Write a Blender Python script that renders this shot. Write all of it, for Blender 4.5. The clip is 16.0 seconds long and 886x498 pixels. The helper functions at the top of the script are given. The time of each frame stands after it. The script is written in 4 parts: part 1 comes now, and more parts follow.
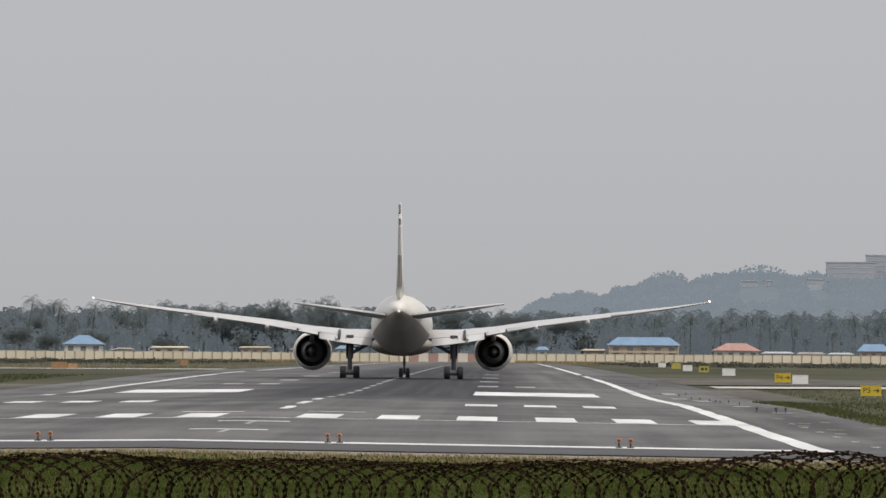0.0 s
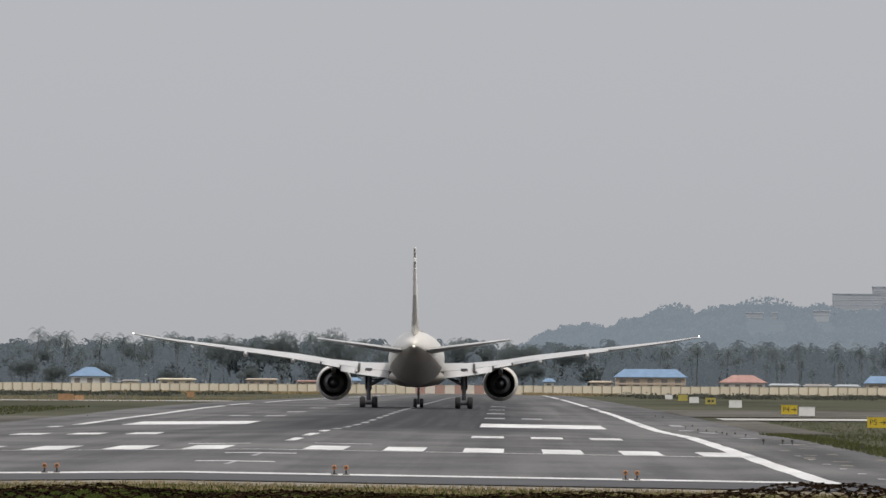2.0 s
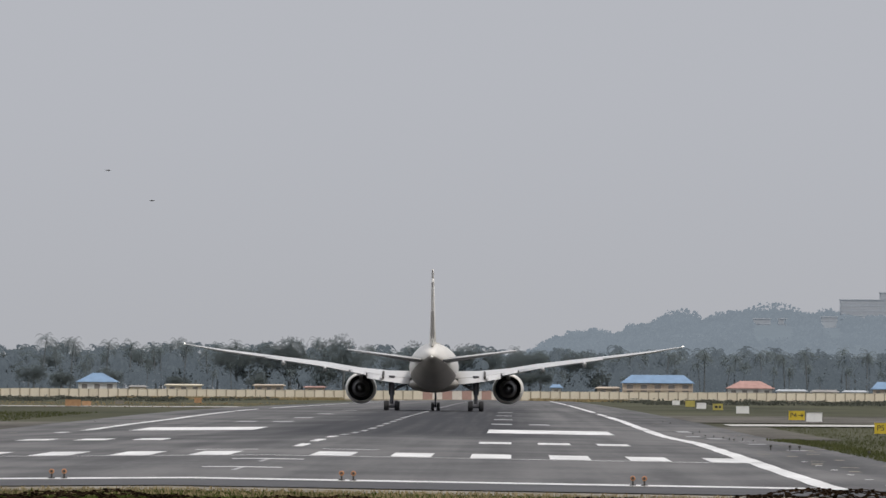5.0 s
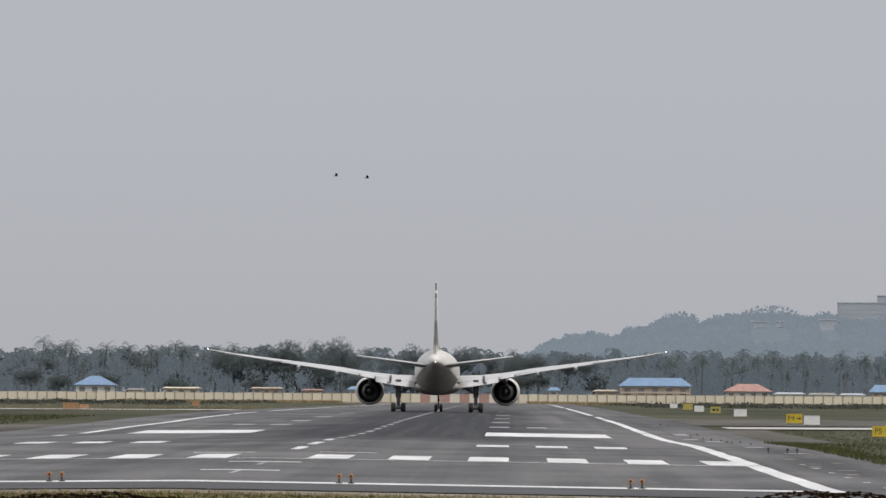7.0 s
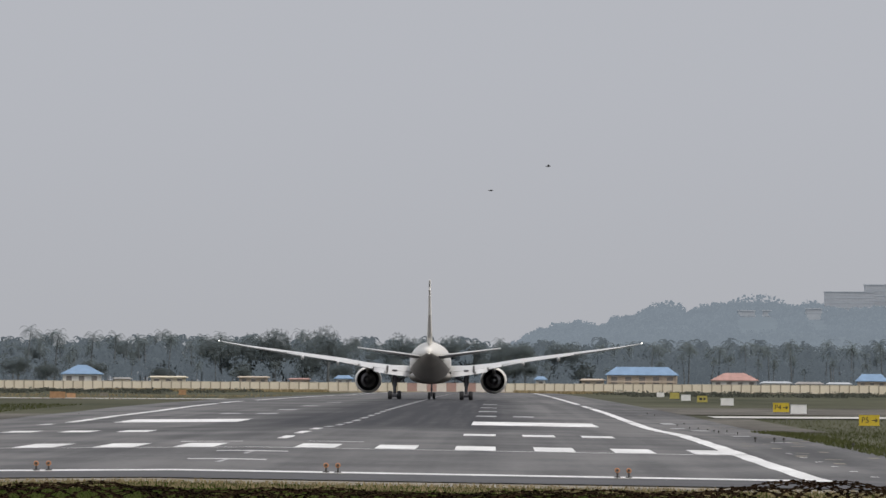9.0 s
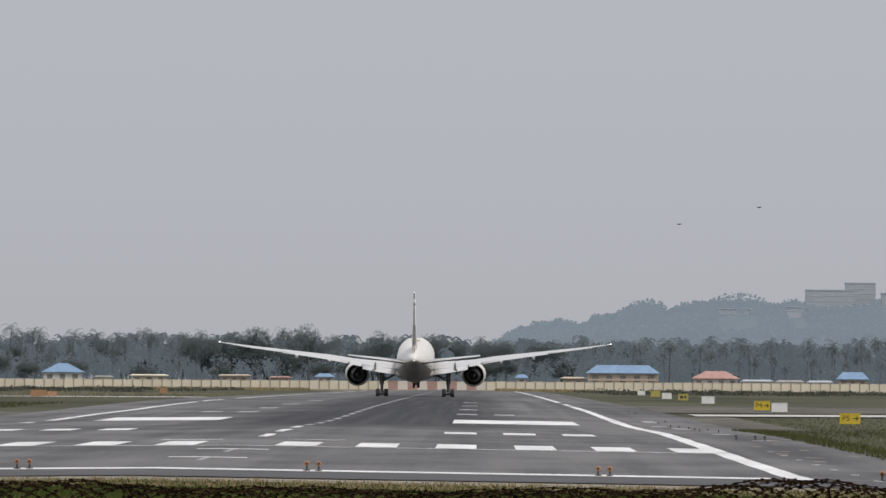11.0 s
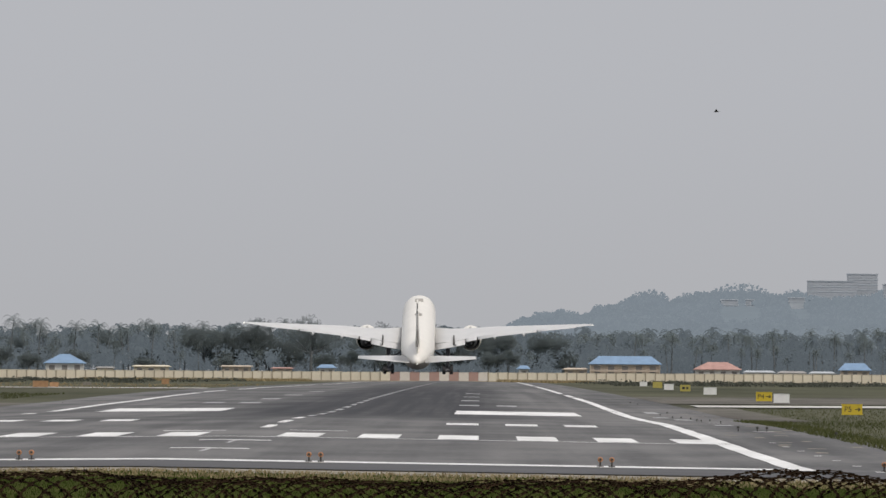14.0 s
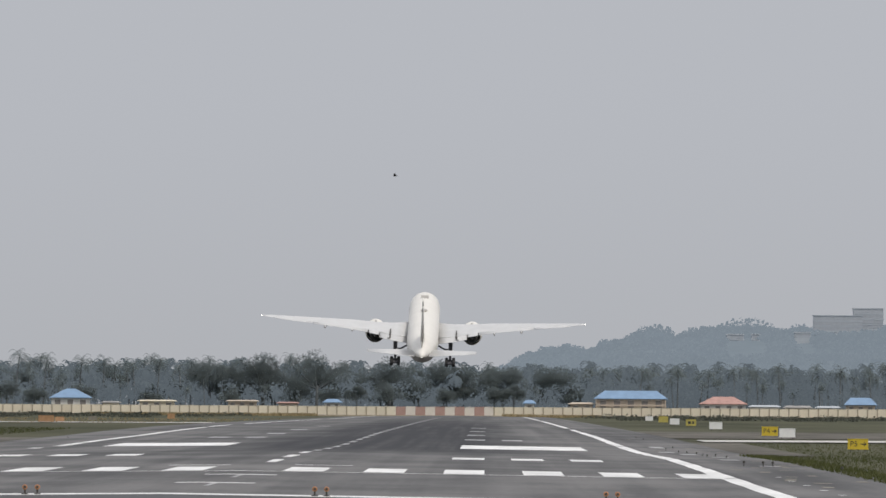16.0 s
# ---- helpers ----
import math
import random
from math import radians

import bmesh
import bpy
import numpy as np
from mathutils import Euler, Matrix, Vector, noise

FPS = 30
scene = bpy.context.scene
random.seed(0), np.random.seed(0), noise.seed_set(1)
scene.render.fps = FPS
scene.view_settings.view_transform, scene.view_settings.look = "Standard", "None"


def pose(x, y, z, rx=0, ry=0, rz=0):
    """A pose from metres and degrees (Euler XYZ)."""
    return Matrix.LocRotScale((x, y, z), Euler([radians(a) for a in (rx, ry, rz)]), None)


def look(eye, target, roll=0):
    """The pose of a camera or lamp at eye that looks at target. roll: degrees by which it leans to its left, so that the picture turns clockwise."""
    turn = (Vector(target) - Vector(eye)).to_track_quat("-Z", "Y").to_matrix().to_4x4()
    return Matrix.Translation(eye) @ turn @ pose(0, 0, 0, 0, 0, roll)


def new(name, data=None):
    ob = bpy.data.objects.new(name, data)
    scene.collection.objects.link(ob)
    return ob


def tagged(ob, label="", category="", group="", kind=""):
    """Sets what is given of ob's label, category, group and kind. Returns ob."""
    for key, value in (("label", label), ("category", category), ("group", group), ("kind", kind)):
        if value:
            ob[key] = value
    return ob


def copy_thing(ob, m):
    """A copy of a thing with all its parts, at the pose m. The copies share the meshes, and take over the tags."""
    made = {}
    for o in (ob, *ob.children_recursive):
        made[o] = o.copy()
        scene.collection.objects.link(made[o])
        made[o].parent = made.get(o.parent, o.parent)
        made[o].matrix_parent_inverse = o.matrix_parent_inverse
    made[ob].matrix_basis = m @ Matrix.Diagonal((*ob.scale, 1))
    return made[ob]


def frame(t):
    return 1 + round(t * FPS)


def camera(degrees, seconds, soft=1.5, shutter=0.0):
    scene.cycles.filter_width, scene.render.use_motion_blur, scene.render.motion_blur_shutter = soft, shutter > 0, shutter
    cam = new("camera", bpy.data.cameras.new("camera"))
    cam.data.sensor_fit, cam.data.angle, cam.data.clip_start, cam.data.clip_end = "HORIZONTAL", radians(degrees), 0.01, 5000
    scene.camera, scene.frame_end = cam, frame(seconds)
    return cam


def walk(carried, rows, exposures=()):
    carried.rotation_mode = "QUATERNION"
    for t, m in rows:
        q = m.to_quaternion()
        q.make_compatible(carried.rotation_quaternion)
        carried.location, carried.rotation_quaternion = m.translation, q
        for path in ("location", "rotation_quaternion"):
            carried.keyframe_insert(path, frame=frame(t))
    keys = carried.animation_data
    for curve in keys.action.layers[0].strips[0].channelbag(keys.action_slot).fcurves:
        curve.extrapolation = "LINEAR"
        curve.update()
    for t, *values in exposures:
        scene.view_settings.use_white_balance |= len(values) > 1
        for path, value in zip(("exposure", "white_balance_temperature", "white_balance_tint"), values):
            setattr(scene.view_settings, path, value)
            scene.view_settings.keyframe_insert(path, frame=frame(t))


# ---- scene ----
F_LEN = 19631.0                      # focal length, for a picture 1568 wide
ROLL = 0.36
EYE = (10.9, 0.0, 3.25)
cam = camera(2 * math.degrees(math.atan(784 / F_LEN)), 16.0, soft=1.5)


def aim(vx, vy):
    """The camera's pose when the runway's far direction lies at (vx, vy)."""
    r = radians(ROLL)
    dx, dy = 784 - vx, 441 - vy
    right = dx * math.cos(r) + dy * math.sin(r)
    down = -dx * math.sin(r) + dy * math.cos(r)
    return look(EYE, (EYE[0] + right, EYE[1] + F_LEN, EYE[2] - down), ROLL)


# seconds and the swing of the hand-held lens
SWING = [
    (0.0, 34.0, -44.8), (0.5, 39.4, -45.8), (1.0, 40.2, -28.4), (1.5, 45.0, -7.0),
    (2.0, 45.6, 11.6), (2.5, 49.0, 19.0), (3.0, 54.0, 23.6), (3.5, 63.6, 27.2),
    (4.0, 63.8, 21.2), (6.3, 50.5, 30.5), (6.5, 52.4, 34.0), (7.0, 54.4, 27.2),
    (7.5, 54.4, 24.0), (8.0, 60.8, 21.6), (8.5, 49.0, 14.8), (9.0, 31.0, 7.8),
    (9.2, 16.5, 5.5), (11.5, -3.0, 4.0), (12.0, 4.0, -5.8), (12.5, 3.0, -16.4),
    (13.0, 6.0, -18.8), (13.5, 3.8, -14.8), (14.0, 0.8, -11.4), (14.5, 0.0, 0.0),
    (15.0, 1.4, 15.2), (15.5, 13.6, 41.2), (16.0, 11.0, 49.8),
]
walk(cam, [(t, aim(850 + a, 663 + b)) for t, a, b in SWING],
     [(0, 0.05, 6580, 11.5), (0.6, 0.04, 6580, 11.5), (1.2, 0, 6560, 11.5), (4, 0, 6370, 12), (11.5, 0, 6360, 12), (13, 0, 6480, 11.5), (15, 0, 6480, 11.5), (16, 0.03, 6370, 11)])

# ---- light ----
SUN_EL, SUN_AZ = radians(58), radians(138)     # azimuth clockwise from +Y
world = bpy.data.worlds.new("hazy_sky")
scene.world = world
world.use_nodes = True
wn, wl = world.node_tree.nodes, world.node_tree.links
sky = wn.new("ShaderNodeTexSky")
sky.sky_type, sky.sun_disc = "NISHITA", False
sky.sun_elevation, sky.sun_rotation = SUN_EL, SUN_AZ
sky.dust_density, sky.air_density, sky.ozone_density = 6.0, 1.0, 1.0
wn["Background"].inputs["Strength"].default_value = 0.05
wl.new(sky.outputs[0], wn["Background"].inputs["Color"])
veil = wn.new("ShaderNodeBackground")          # the even grey of thick haze over the whole sky
veil.inputs["Strength"].default_value = 1.0
wco = wn.new("ShaderNodeTexCoord")             # an overcast dome, brighter overhead than at the horizon
wsep = wn.new("ShaderNodeSeparateXYZ")
wl.new(wco.outputs["Generated"], wsep.inputs[0])
dome = wn.new("ShaderNodeMix")
dome.data_type = "RGBA"
dome.inputs[6].default_value, dome.inputs[7].default_value = (0.482, 0.496, 0.521, 1), (0.86, 0.88, 0.92, 1)
wl.new(wsep.outputs[2], dome.inputs[0])
low = wn.new("ShaderNodeMapRange")             # the haze thickens and warms towards the horizon
low.interpolation_type = "SMOOTHSTEP"
low.inputs[1].default_value, low.inputs[2].default_value = -0.02, 0.03
wl.new(wsep.outputs[2], low.inputs[0])
thick = wn.new("ShaderNodeMix")
thick.data_type = "RGBA"
thick.inputs[6].default_value = (0.438, 0.445, 0.455, 1)
wl.new(low.outputs[0], thick.inputs[0])
wl.new(dome.outputs[2], thick.inputs[7])
wl.new(thick.outputs[2], veil.inputs["Color"])
mix = wn.new("ShaderNodeMixShader")
mix.inputs[0].default_value = 0.93
wl.new(wn["Background"].outputs[0], mix.inputs[1])
wl.new(veil.outputs[0], mix.inputs[2])
wl.new(mix.outputs[0], wn["World Output"].inputs["Surface"])

sun = new("sun", bpy.data.lights.new("sun", "SUN"))
sun.data.energy, sun.data.angle, sun.data.color = 2.0, radians(6), (1.0, 0.93, 0.82)
_d = Vector((math.sin(SUN_AZ) * math.cos(SUN_EL), math.cos(SUN_AZ) * math.cos(SUN_EL), math.sin(SUN_EL)))
sun.matrix_basis = look(_d * 100, (0, 0, 0))


# ---- materials ----
def mat(name, color, rough=0.7, metal=0.0, var=0.25, scale=1.0, fine=12.0, bump=0.15, tint=None, stretch=(1, 1, 1), island=0.0, glow=0.0, thin=0.0, glow_color=None, sheer=0.0, spec=0.5):
    """A surface with colour drifting at two scales, a fine relief, and optional change from piece to piece."""
    m = bpy.data.materials.new(name)
    m.use_nodes = True
    n, l = m.node_tree.nodes, m.node_tree.links
    b = n["Principled BSDF"]
    b.inputs["Roughness"].default_value, b.inputs["Metallic"].default_value = rough, metal
    b.inputs["Specular IOR Level"].default_value = spec
    co = n.new("ShaderNodeTexCoord")
    mp = n.new("ShaderNodeMapping")
    mp.inputs["Scale"].default_value = stretch
    l.new(co.outputs["Object"], mp.inputs["Vector"])
    big, small = n.new("ShaderNodeTexNoise"), n.new("ShaderNodeTexNoise")
    big.inputs["Scale"].default_value, small.inputs["Scale"].default_value = scale, fine
    big.inputs["Detail"].default_value, small.inputs["Detail"].default_value = 5, 3
    for k in (big, small):
        l.new(mp.outputs[0], k.inputs["Vector"])
    add = n.new("ShaderNodeMath")
    add.operation = "MULTIPLY_ADD"
    add.inputs[1].default_value = 0.35
    l.new(small.outputs[0], add.inputs[0])
    l.new(big.outputs[0], add.inputs[2])
    rng = n.new("ShaderNodeMapRange")
    rng.inputs[1].default_value, rng.inputs[2].default_value = 0.42, 0.95
    last = add.outputs[0]
    if island:
        geo = n.new("ShaderNodeNewGeometry")
        oi = n.new("ShaderNodeObjectInfo")
        s = n.new("ShaderNodeMath")
        s.operation = "ADD"
        l.new(geo.outputs["Random Per Island"], s.inputs[0])
        l.new(oi.outputs["Random"], s.inputs[1])
        a2 = n.new("ShaderNodeMath")
        a2.operation = "MULTIPLY_ADD"
        a2.inputs[1].default_value = island * 0.5
        l.new(s.outputs[0], a2.inputs[0])
        l.new(last, a2.inputs[2])
        last = a2.outputs[0]
        rng.inputs[2].default_value = 0.95 + island
    l.new(last, rng.inputs[0])
    ramp = n.new("ShaderNodeMix")
    ramp.data_type = "RGBA"
    c = Vector(color)
    t = Vector(tint) if tint else c
    ramp.inputs[6].default_value = (*(c * (1 - var)), 1)
    ramp.inputs[7].default_value = (*(t * (1 + var)), 1)
    l.new(rng.outputs[0], ramp.inputs[0])
    l.new(ramp.outputs[2], b.inputs["Base Color"])
    if bump:
        bp = n.new("ShaderNodeBump")
        bp.inputs["Strength"].default_value = bump
        bp.inputs["Distance"].default_value = 0.05
        l.new(small.outputs[0], bp.inputs["Height"])
        l.new(bp.outputs[0], b.inputs["Normal"])
    # lit lenses, and the haze painted as emission on far woods and hill
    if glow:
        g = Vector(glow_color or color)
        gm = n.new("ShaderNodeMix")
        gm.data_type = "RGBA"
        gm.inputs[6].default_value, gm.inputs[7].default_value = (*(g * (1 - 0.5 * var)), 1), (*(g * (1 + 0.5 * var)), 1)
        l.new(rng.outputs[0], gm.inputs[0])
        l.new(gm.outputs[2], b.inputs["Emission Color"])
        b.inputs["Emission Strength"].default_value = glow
    if thin:
        tr = n.new("ShaderNodeBsdfTranslucent")
        l.new(ramp.outputs[2], tr.inputs["Color"])
        mx = n.new("ShaderNodeMixShader")
        mx.inputs[0].default_value = thin
        l.new(b.outputs[0], mx.inputs[1])
        l.new(tr.outputs[0], mx.inputs[2])
        l.new(mx.outputs[0], n["Material Output"].inputs["Surface"])
        if sheer:                              # see-through share: the pale background washes the leaves out like haze
            gap = n.new("ShaderNodeBsdfTransparent")
            mg = n.new("ShaderNodeMixShader")
            mg.inputs[0].default_value = sheer
            l.new(mx.outputs[0], mg.inputs[1])
            l.new(gap.outputs[0], mg.inputs[2])
            l.new(mg.outputs[0], n["Material Output"].inputs["Surface"])
    return m


def runway_mat():
    """Weathered asphalt: paving lanes along the runway, seams, and dark tyre rubber round the centre line."""
    m = bpy.data.materials.new("runway_asphalt")
    m.use_nodes = True
    n, l = m.node_tree.nodes, m.node_tree.links
    b = n["Principled BSDF"]
    b.inputs["Roughness"].default_value = 0.85
    b.inputs["Specular IOR Level"].default_value = 0.12
    co = n.new("ShaderNodeTexCoord")

    def noise_at(sx, sy, detail=4.0):
        mp = n.new("ShaderNodeMapping")
        mp.inputs["Scale"].default_value = (sx, sy, 1)
        l.new(co.outputs["Object"], mp.inputs["Vector"])
        k = n.new("ShaderNodeTexNoise")
        k.inputs["Scale"].default_value, k.inputs["Detail"].default_value = 1.0, detail
        l.new(mp.outputs[0], k.inputs["Vector"])
        return k.outputs[0]

    def math_node(op, a, bb=0.0, c=0.0):
        k = n.new("ShaderNodeMath")
        k.operation = op
        for i, v in enumerate((a, bb, c)):
            if isinstance(v, (int, float)):
                k.inputs[i].default_value = v
            else:
                l.new(v, k.inputs[i])
        return k.outputs[0]

    def band(v, a0, a1, lo=0.0, hi=1.0):
        k = n.new("ShaderNodeMapRange")
        k.interpolation_type = "SMOOTHSTEP"
        l.new(v, k.inputs[0])
        for i, w in enumerate((a0, a1, lo, hi)):
            k.inputs[i + 1].default_value = w
        return k.outputs[0]

    sep = n.new("ShaderNodeSeparateXYZ")
    l.new(co.outputs["Object"], sep.inputs[0])
    ax = math_node("ABSOLUTE", math_node("SUBTRACT", sep.outputs[0], 2.5))
    lanes = noise_at(0.45, 0.002)
    patch = noise_at(0.05, 0.012)
    grain = noise_at(3.0, 0.6, 6.0)
    cross = noise_at(0.14, 0.03, 5.0)
    tone = math_node("MULTIPLY_ADD", lanes, 0.5, math_node("MULTIPLY_ADD", patch, 0.5, math_node("MULTIPLY_ADD", grain, 0.25, math_node("MULTIPLY", cross, 0.6))))
    tone = band(tone, 0.70, 1.16)
    wob = math_node("MULTIPLY_ADD", noise_at(0.12, 0.02), 10.0, ax)
    rub = math_node("MULTIPLY", band(wob, 11.0, 19.0, 1.0, 0.0), math_node("MULTIPLY", band(sep.outputs[1], 600, 800), band(sep.outputs[1], 1500, 2400, 1.0, 0.35)))
    rub = math_node("MULTIPLY", rub, band(noise_at(0.9, 0.004), 0.2, 0.6, 0.55, 1.0))
    base = n.new("ShaderNodeMix")
    base.data_type = "RGBA"
    base.inputs[6].default_value, base.inputs[7].default_value = (0.072, 0.072, 0.075, 1), (0.172, 0.169, 0.168, 1)
    l.new(tone, base.inputs[0])
    out = n.new("ShaderNodeMix")
    out.data_type = "RGBA"
    out.inputs[7].default_value = (0.035, 0.036, 0.041, 1)
    l.new(math_node("MULTIPLY", rub, 0.95), out.inputs[0])
    l.new(base.outputs[2], out.inputs[6])
    l.new(out.outputs[2], b.inputs["Base Color"])
    bp = n.new("ShaderNodeBump")
    bp.inputs["Strength"].default_value, bp.inputs["Distance"].default_value = 0.2, 0.02
    l.new(grain, bp.inputs["Height"])
    l.new(bp.outputs[0], b.inputs["Normal"])
    return m


M = dict(
    runway=runway_mat(),
    taxi=mat("taxiway_concrete", (0.44, 0.43, 0.41), 0.85, var=0.15, scale=0.05, fine=0.8, tint=(0.50, 0.49, 0.46), spec=0.08),
    apron=mat("dark_seal", (0.10, 0.10, 0.105), 0.85, var=0.2, scale=0.1, fine=2.0, spec=0.08),
    verge=mat("verge_concrete", (0.22, 0.20, 0.165), 0.9, var=0.35, scale=0.3, fine=3.0, tint=(0.27, 0.25, 0.21), spec=0.08),
    paint=mat("marking_paint", (0.68, 0.68, 0.675), 0.7, var=0.2, scale=0.4, fine=4.0, bump=0.05, stretch=(1, 0.08, 1), spec=0.08),
    ground=mat("airfield_grass", (0.055, 0.060, 0.036), 0.95, var=0.35, scale=0.03, fine=0.6, tint=(0.08, 0.079, 0.052), bump=0.4, stretch=(1, 0.12, 1), spec=0.08),
    lawn=mat("near_lawn", (0.026, 0.042, 0.010), 0.95, var=0.45, scale=0.25, fine=2.5, tint=(0.055, 0.056, 0.020), bump=0.3, stretch=(1, 0.15, 1), spec=0.0),
    blade=mat("grass_blade", (0.034, 0.066, 0.009), 0.85, var=0.35, scale=0.4, fine=3.0, tint=(0.06, 0.075, 0.018), bump=0, island=0.25, thin=0.3, spec=0.03),
    turf=mat("shoulder_turf_blade", (0.05, 0.066, 0.020), 0.85, var=0.3, scale=0.08, fine=1.0, tint=(0.085, 0.088, 0.036), bump=0, island=0.1, thin=0.2, spec=0.08),
    dry=mat("dry_grass_blade", (0.27, 0.215, 0.12), 0.9, var=0.3, scale=0.3, fine=3.0, bump=0, island=0.6, spec=0.08),
    white=mat("aircraft_white_paint", (0.74, 0.71, 0.65), 0.3, var=0.05, scale=0.25, fine=2.0, bump=0.0),
    belly=mat("aircraft_grey_paint_and_shade", (0.31, 0.285, 0.25), 0.4, var=0.15, scale=0.3, fine=2.0, bump=0.0),
    wing=mat("wing_grey_paint", (0.53, 0.53, 0.53), 0.4, var=0.06, scale=0.4, fine=3.0, bump=0.0),
    tailmark=mat("tail_bronze_paint", (0.16, 0.14, 0.12), 0.4, var=0.2, scale=0.5, fine=3.0, bump=0.0),
    hot=mat("exhaust_metal", (0.19, 0.185, 0.19), 0.5, 0.6, var=0.25, scale=1.0, fine=6.0, bump=0.05),
    duct=mat("dark_duct", (0.10, 0.10, 0.11), 0.6, var=0.2, scale=1.0, fine=5.0, bump=0.0),
    gear=mat("gear_steel", (0.10, 0.10, 0.11), 0.5, 0.3, var=0.2, scale=1.0, fine=6.0, bump=0.0),
    tyre=mat("tyre_rubber", (0.025, 0.025, 0.027), 0.85, var=0.2, scale=2.0, fine=10.0),
    lamp_white=mat("lit_lens", (1.0, 0.95, 0.85), 0.3, var=0.0, bump=0, glow=3.0),
    orange=mat("orange_lamp_paint", (0.34, 0.15, 0.06), 0.5, var=0.3, scale=6.0, fine=30.0),
    dark=mat("dark_metal", (0.05, 0.045, 0.04), 0.6, 0.3, var=0.3, scale=3.0, fine=20.0),
    wire=mat("rusty_razor_wire", (0.013, 0.009, 0.006), 0.95, 0.0, var=0.45, scale=2.0, fine=14.0, tint=(0.03, 0.018, 0.01), bump=0.1, spec=0.05),
    yellow=mat("sign_yellow", (0.58, 0.43, 0.03), 0.5, var=0.08, scale=2.0, fine=9.0, bump=0.02),
    signback=mat("sign_back_white", (0.74, 0.74, 0.72), 0.5, var=0.1, scale=1.5, fine=9.0, bump=0.02),
    oldorange=mat("sign_faded_orange", (0.38, 0.22, 0.11), 0.6, var=0.2, scale=2.0, fine=9.0),
    black=mat("letter_black", (0.03, 0.03, 0.03), 0.5, var=0.1, bump=0),
    cream=mat("cream_wall_panel", (0.66, 0.58, 0.44), 0.85, var=0.18, scale=0.25, fine=2.5, island=0.5, tint=(0.72, 0.66, 0.54), spec=0.08),
    pillar=mat("weathered_pillar", (0.40, 0.34, 0.25), 0.9, var=0.25, scale=0.5, fine=4.0),
    red=mat("pale_red_panel", (0.42, 0.27, 0.23), 0.85, var=0.15, scale=0.4, fine=3.0),
    palewhite=mat("pale_white_panel", (0.70, 0.64, 0.57), 0.85, var=0.1, scale=0.4, fine=3.0),
    greywall=mat("grey_block_wall", (0.30, 0.29, 0.28), 0.9, var=0.2, scale=0.3, fine=3.0),
    # blue roof and peach render are muted to carry haze in their colour
    blueroof=mat("blue_sheet_roof", (0.18, 0.28, 0.42), 0.6, var=0.15, scale=0.5, fine=5.0),
    redroof=mat("red_tile_roof", (0.40, 0.24, 0.21), 0.8, var=0.2, scale=0.6, fine=5.0),
    peach=mat("peach_render", (0.50, 0.42, 0.34), 0.85, var=0.12, scale=0.4, fine=4.0),
    plaster=mat("white_render", (0.66, 0.65, 0.62), 0.85, var=0.12, scale=0.4, fine=4.0),
    # both window greys are lightened to paint distance haze over the glass
    paleglass=mat("hazed_window_glass", (0.37, 0.39, 0.42), 0.5, var=0.1, bump=0),
    glass=mat("hazed_house_window", (0.22, 0.205, 0.195), 0.4, var=0.1, bump=0),
    trunk=mat("palm_trunk", (0.13, 0.14, 0.145), 0.9, var=0.2, scale=0.6, fine=5.0),
    # frond and leaf colours are paled to blue-grey to paint haze on them
    frond=mat("hazed_palm_frond", (0.185, 0.222, 0.23), 0.7, var=0.15, scale=0.12, fine=1.0, tint=(0.205, 0.235, 0.23), bump=0, island=0.2, thin=0.5, sheer=0.76, spec=0.08),
    leaf=mat("hazed_tree_leaf", (0.18, 0.215, 0.222), 0.7, var=0.15, scale=0.12, fine=1.0, tint=(0.195, 0.222, 0.215), bump=0, island=0.2, thin=0.5, sheer=0.76, spec=0.08),
    # bluish emission paints distance haze onto the woods
    woods=mat("far_woods_haze_glow", (0.018, 0.021, 0.020), 0.95, var=0.3, scale=0.11, fine=0.7, bump=0, island=0.25, glow=1.0, glow_color=(0.090, 0.108, 0.122), spec=0.0),
    worn=mat("worn_marking_paint", (0.36, 0.36, 0.365), 0.8, var=0.3, scale=0.6, fine=4.0, bump=0.05, stretch=(1, 0.08, 1), spec=0.08),
    shrub=mat("dull_shrub_leaf", (0.085, 0.092, 0.075), 0.9, var=0.25, scale=0.15, fine=1.5, tint=(0.10, 0.105, 0.085), bump=0, island=0.3, thin=0.3, spec=0.03),
    dirt=mat("stony_dirt", (0.095, 0.09, 0.08), 0.95, var=0.35, scale=0.12, fine=1.4, tint=(0.13, 0.122, 0.108), stretch=(1, 0.15, 1), spec=0.05),
    fingrey=mat("tail_grey_paint", (0.42, 0.40, 0.37), 0.4, var=0.2, scale=1.2, fine=4.0, bump=0.0),
    dullyellow=mat("sign_dull_yellow", (0.42, 0.36, 0.09), 0.6, var=0.15, scale=2.0, fine=9.0, bump=0.02),
    # stronger emission for the hill, whose haze is painted the same way
    hill=mat("far_hill_haze_glow", (0.022, 0.026, 0.025), 0.95, var=0.13, scale=0.03, fine=0.25, bump=0, island=0.1, glow=1.0, glow_color=(0.192, 0.226, 0.258), spec=0.0),
    # concrete tinted bluish, the haze before the hill put into its colour
    concrete=mat("hazed_concrete", (0.42, 0.45, 0.48), 0.85, var=0.08, scale=0.3, fine=3.0),
    bird=mat("bird_feather", (0.03, 0.028, 0.026), 0.8, var=0.2, scale=8.0, fine=30.0, bump=0),
)


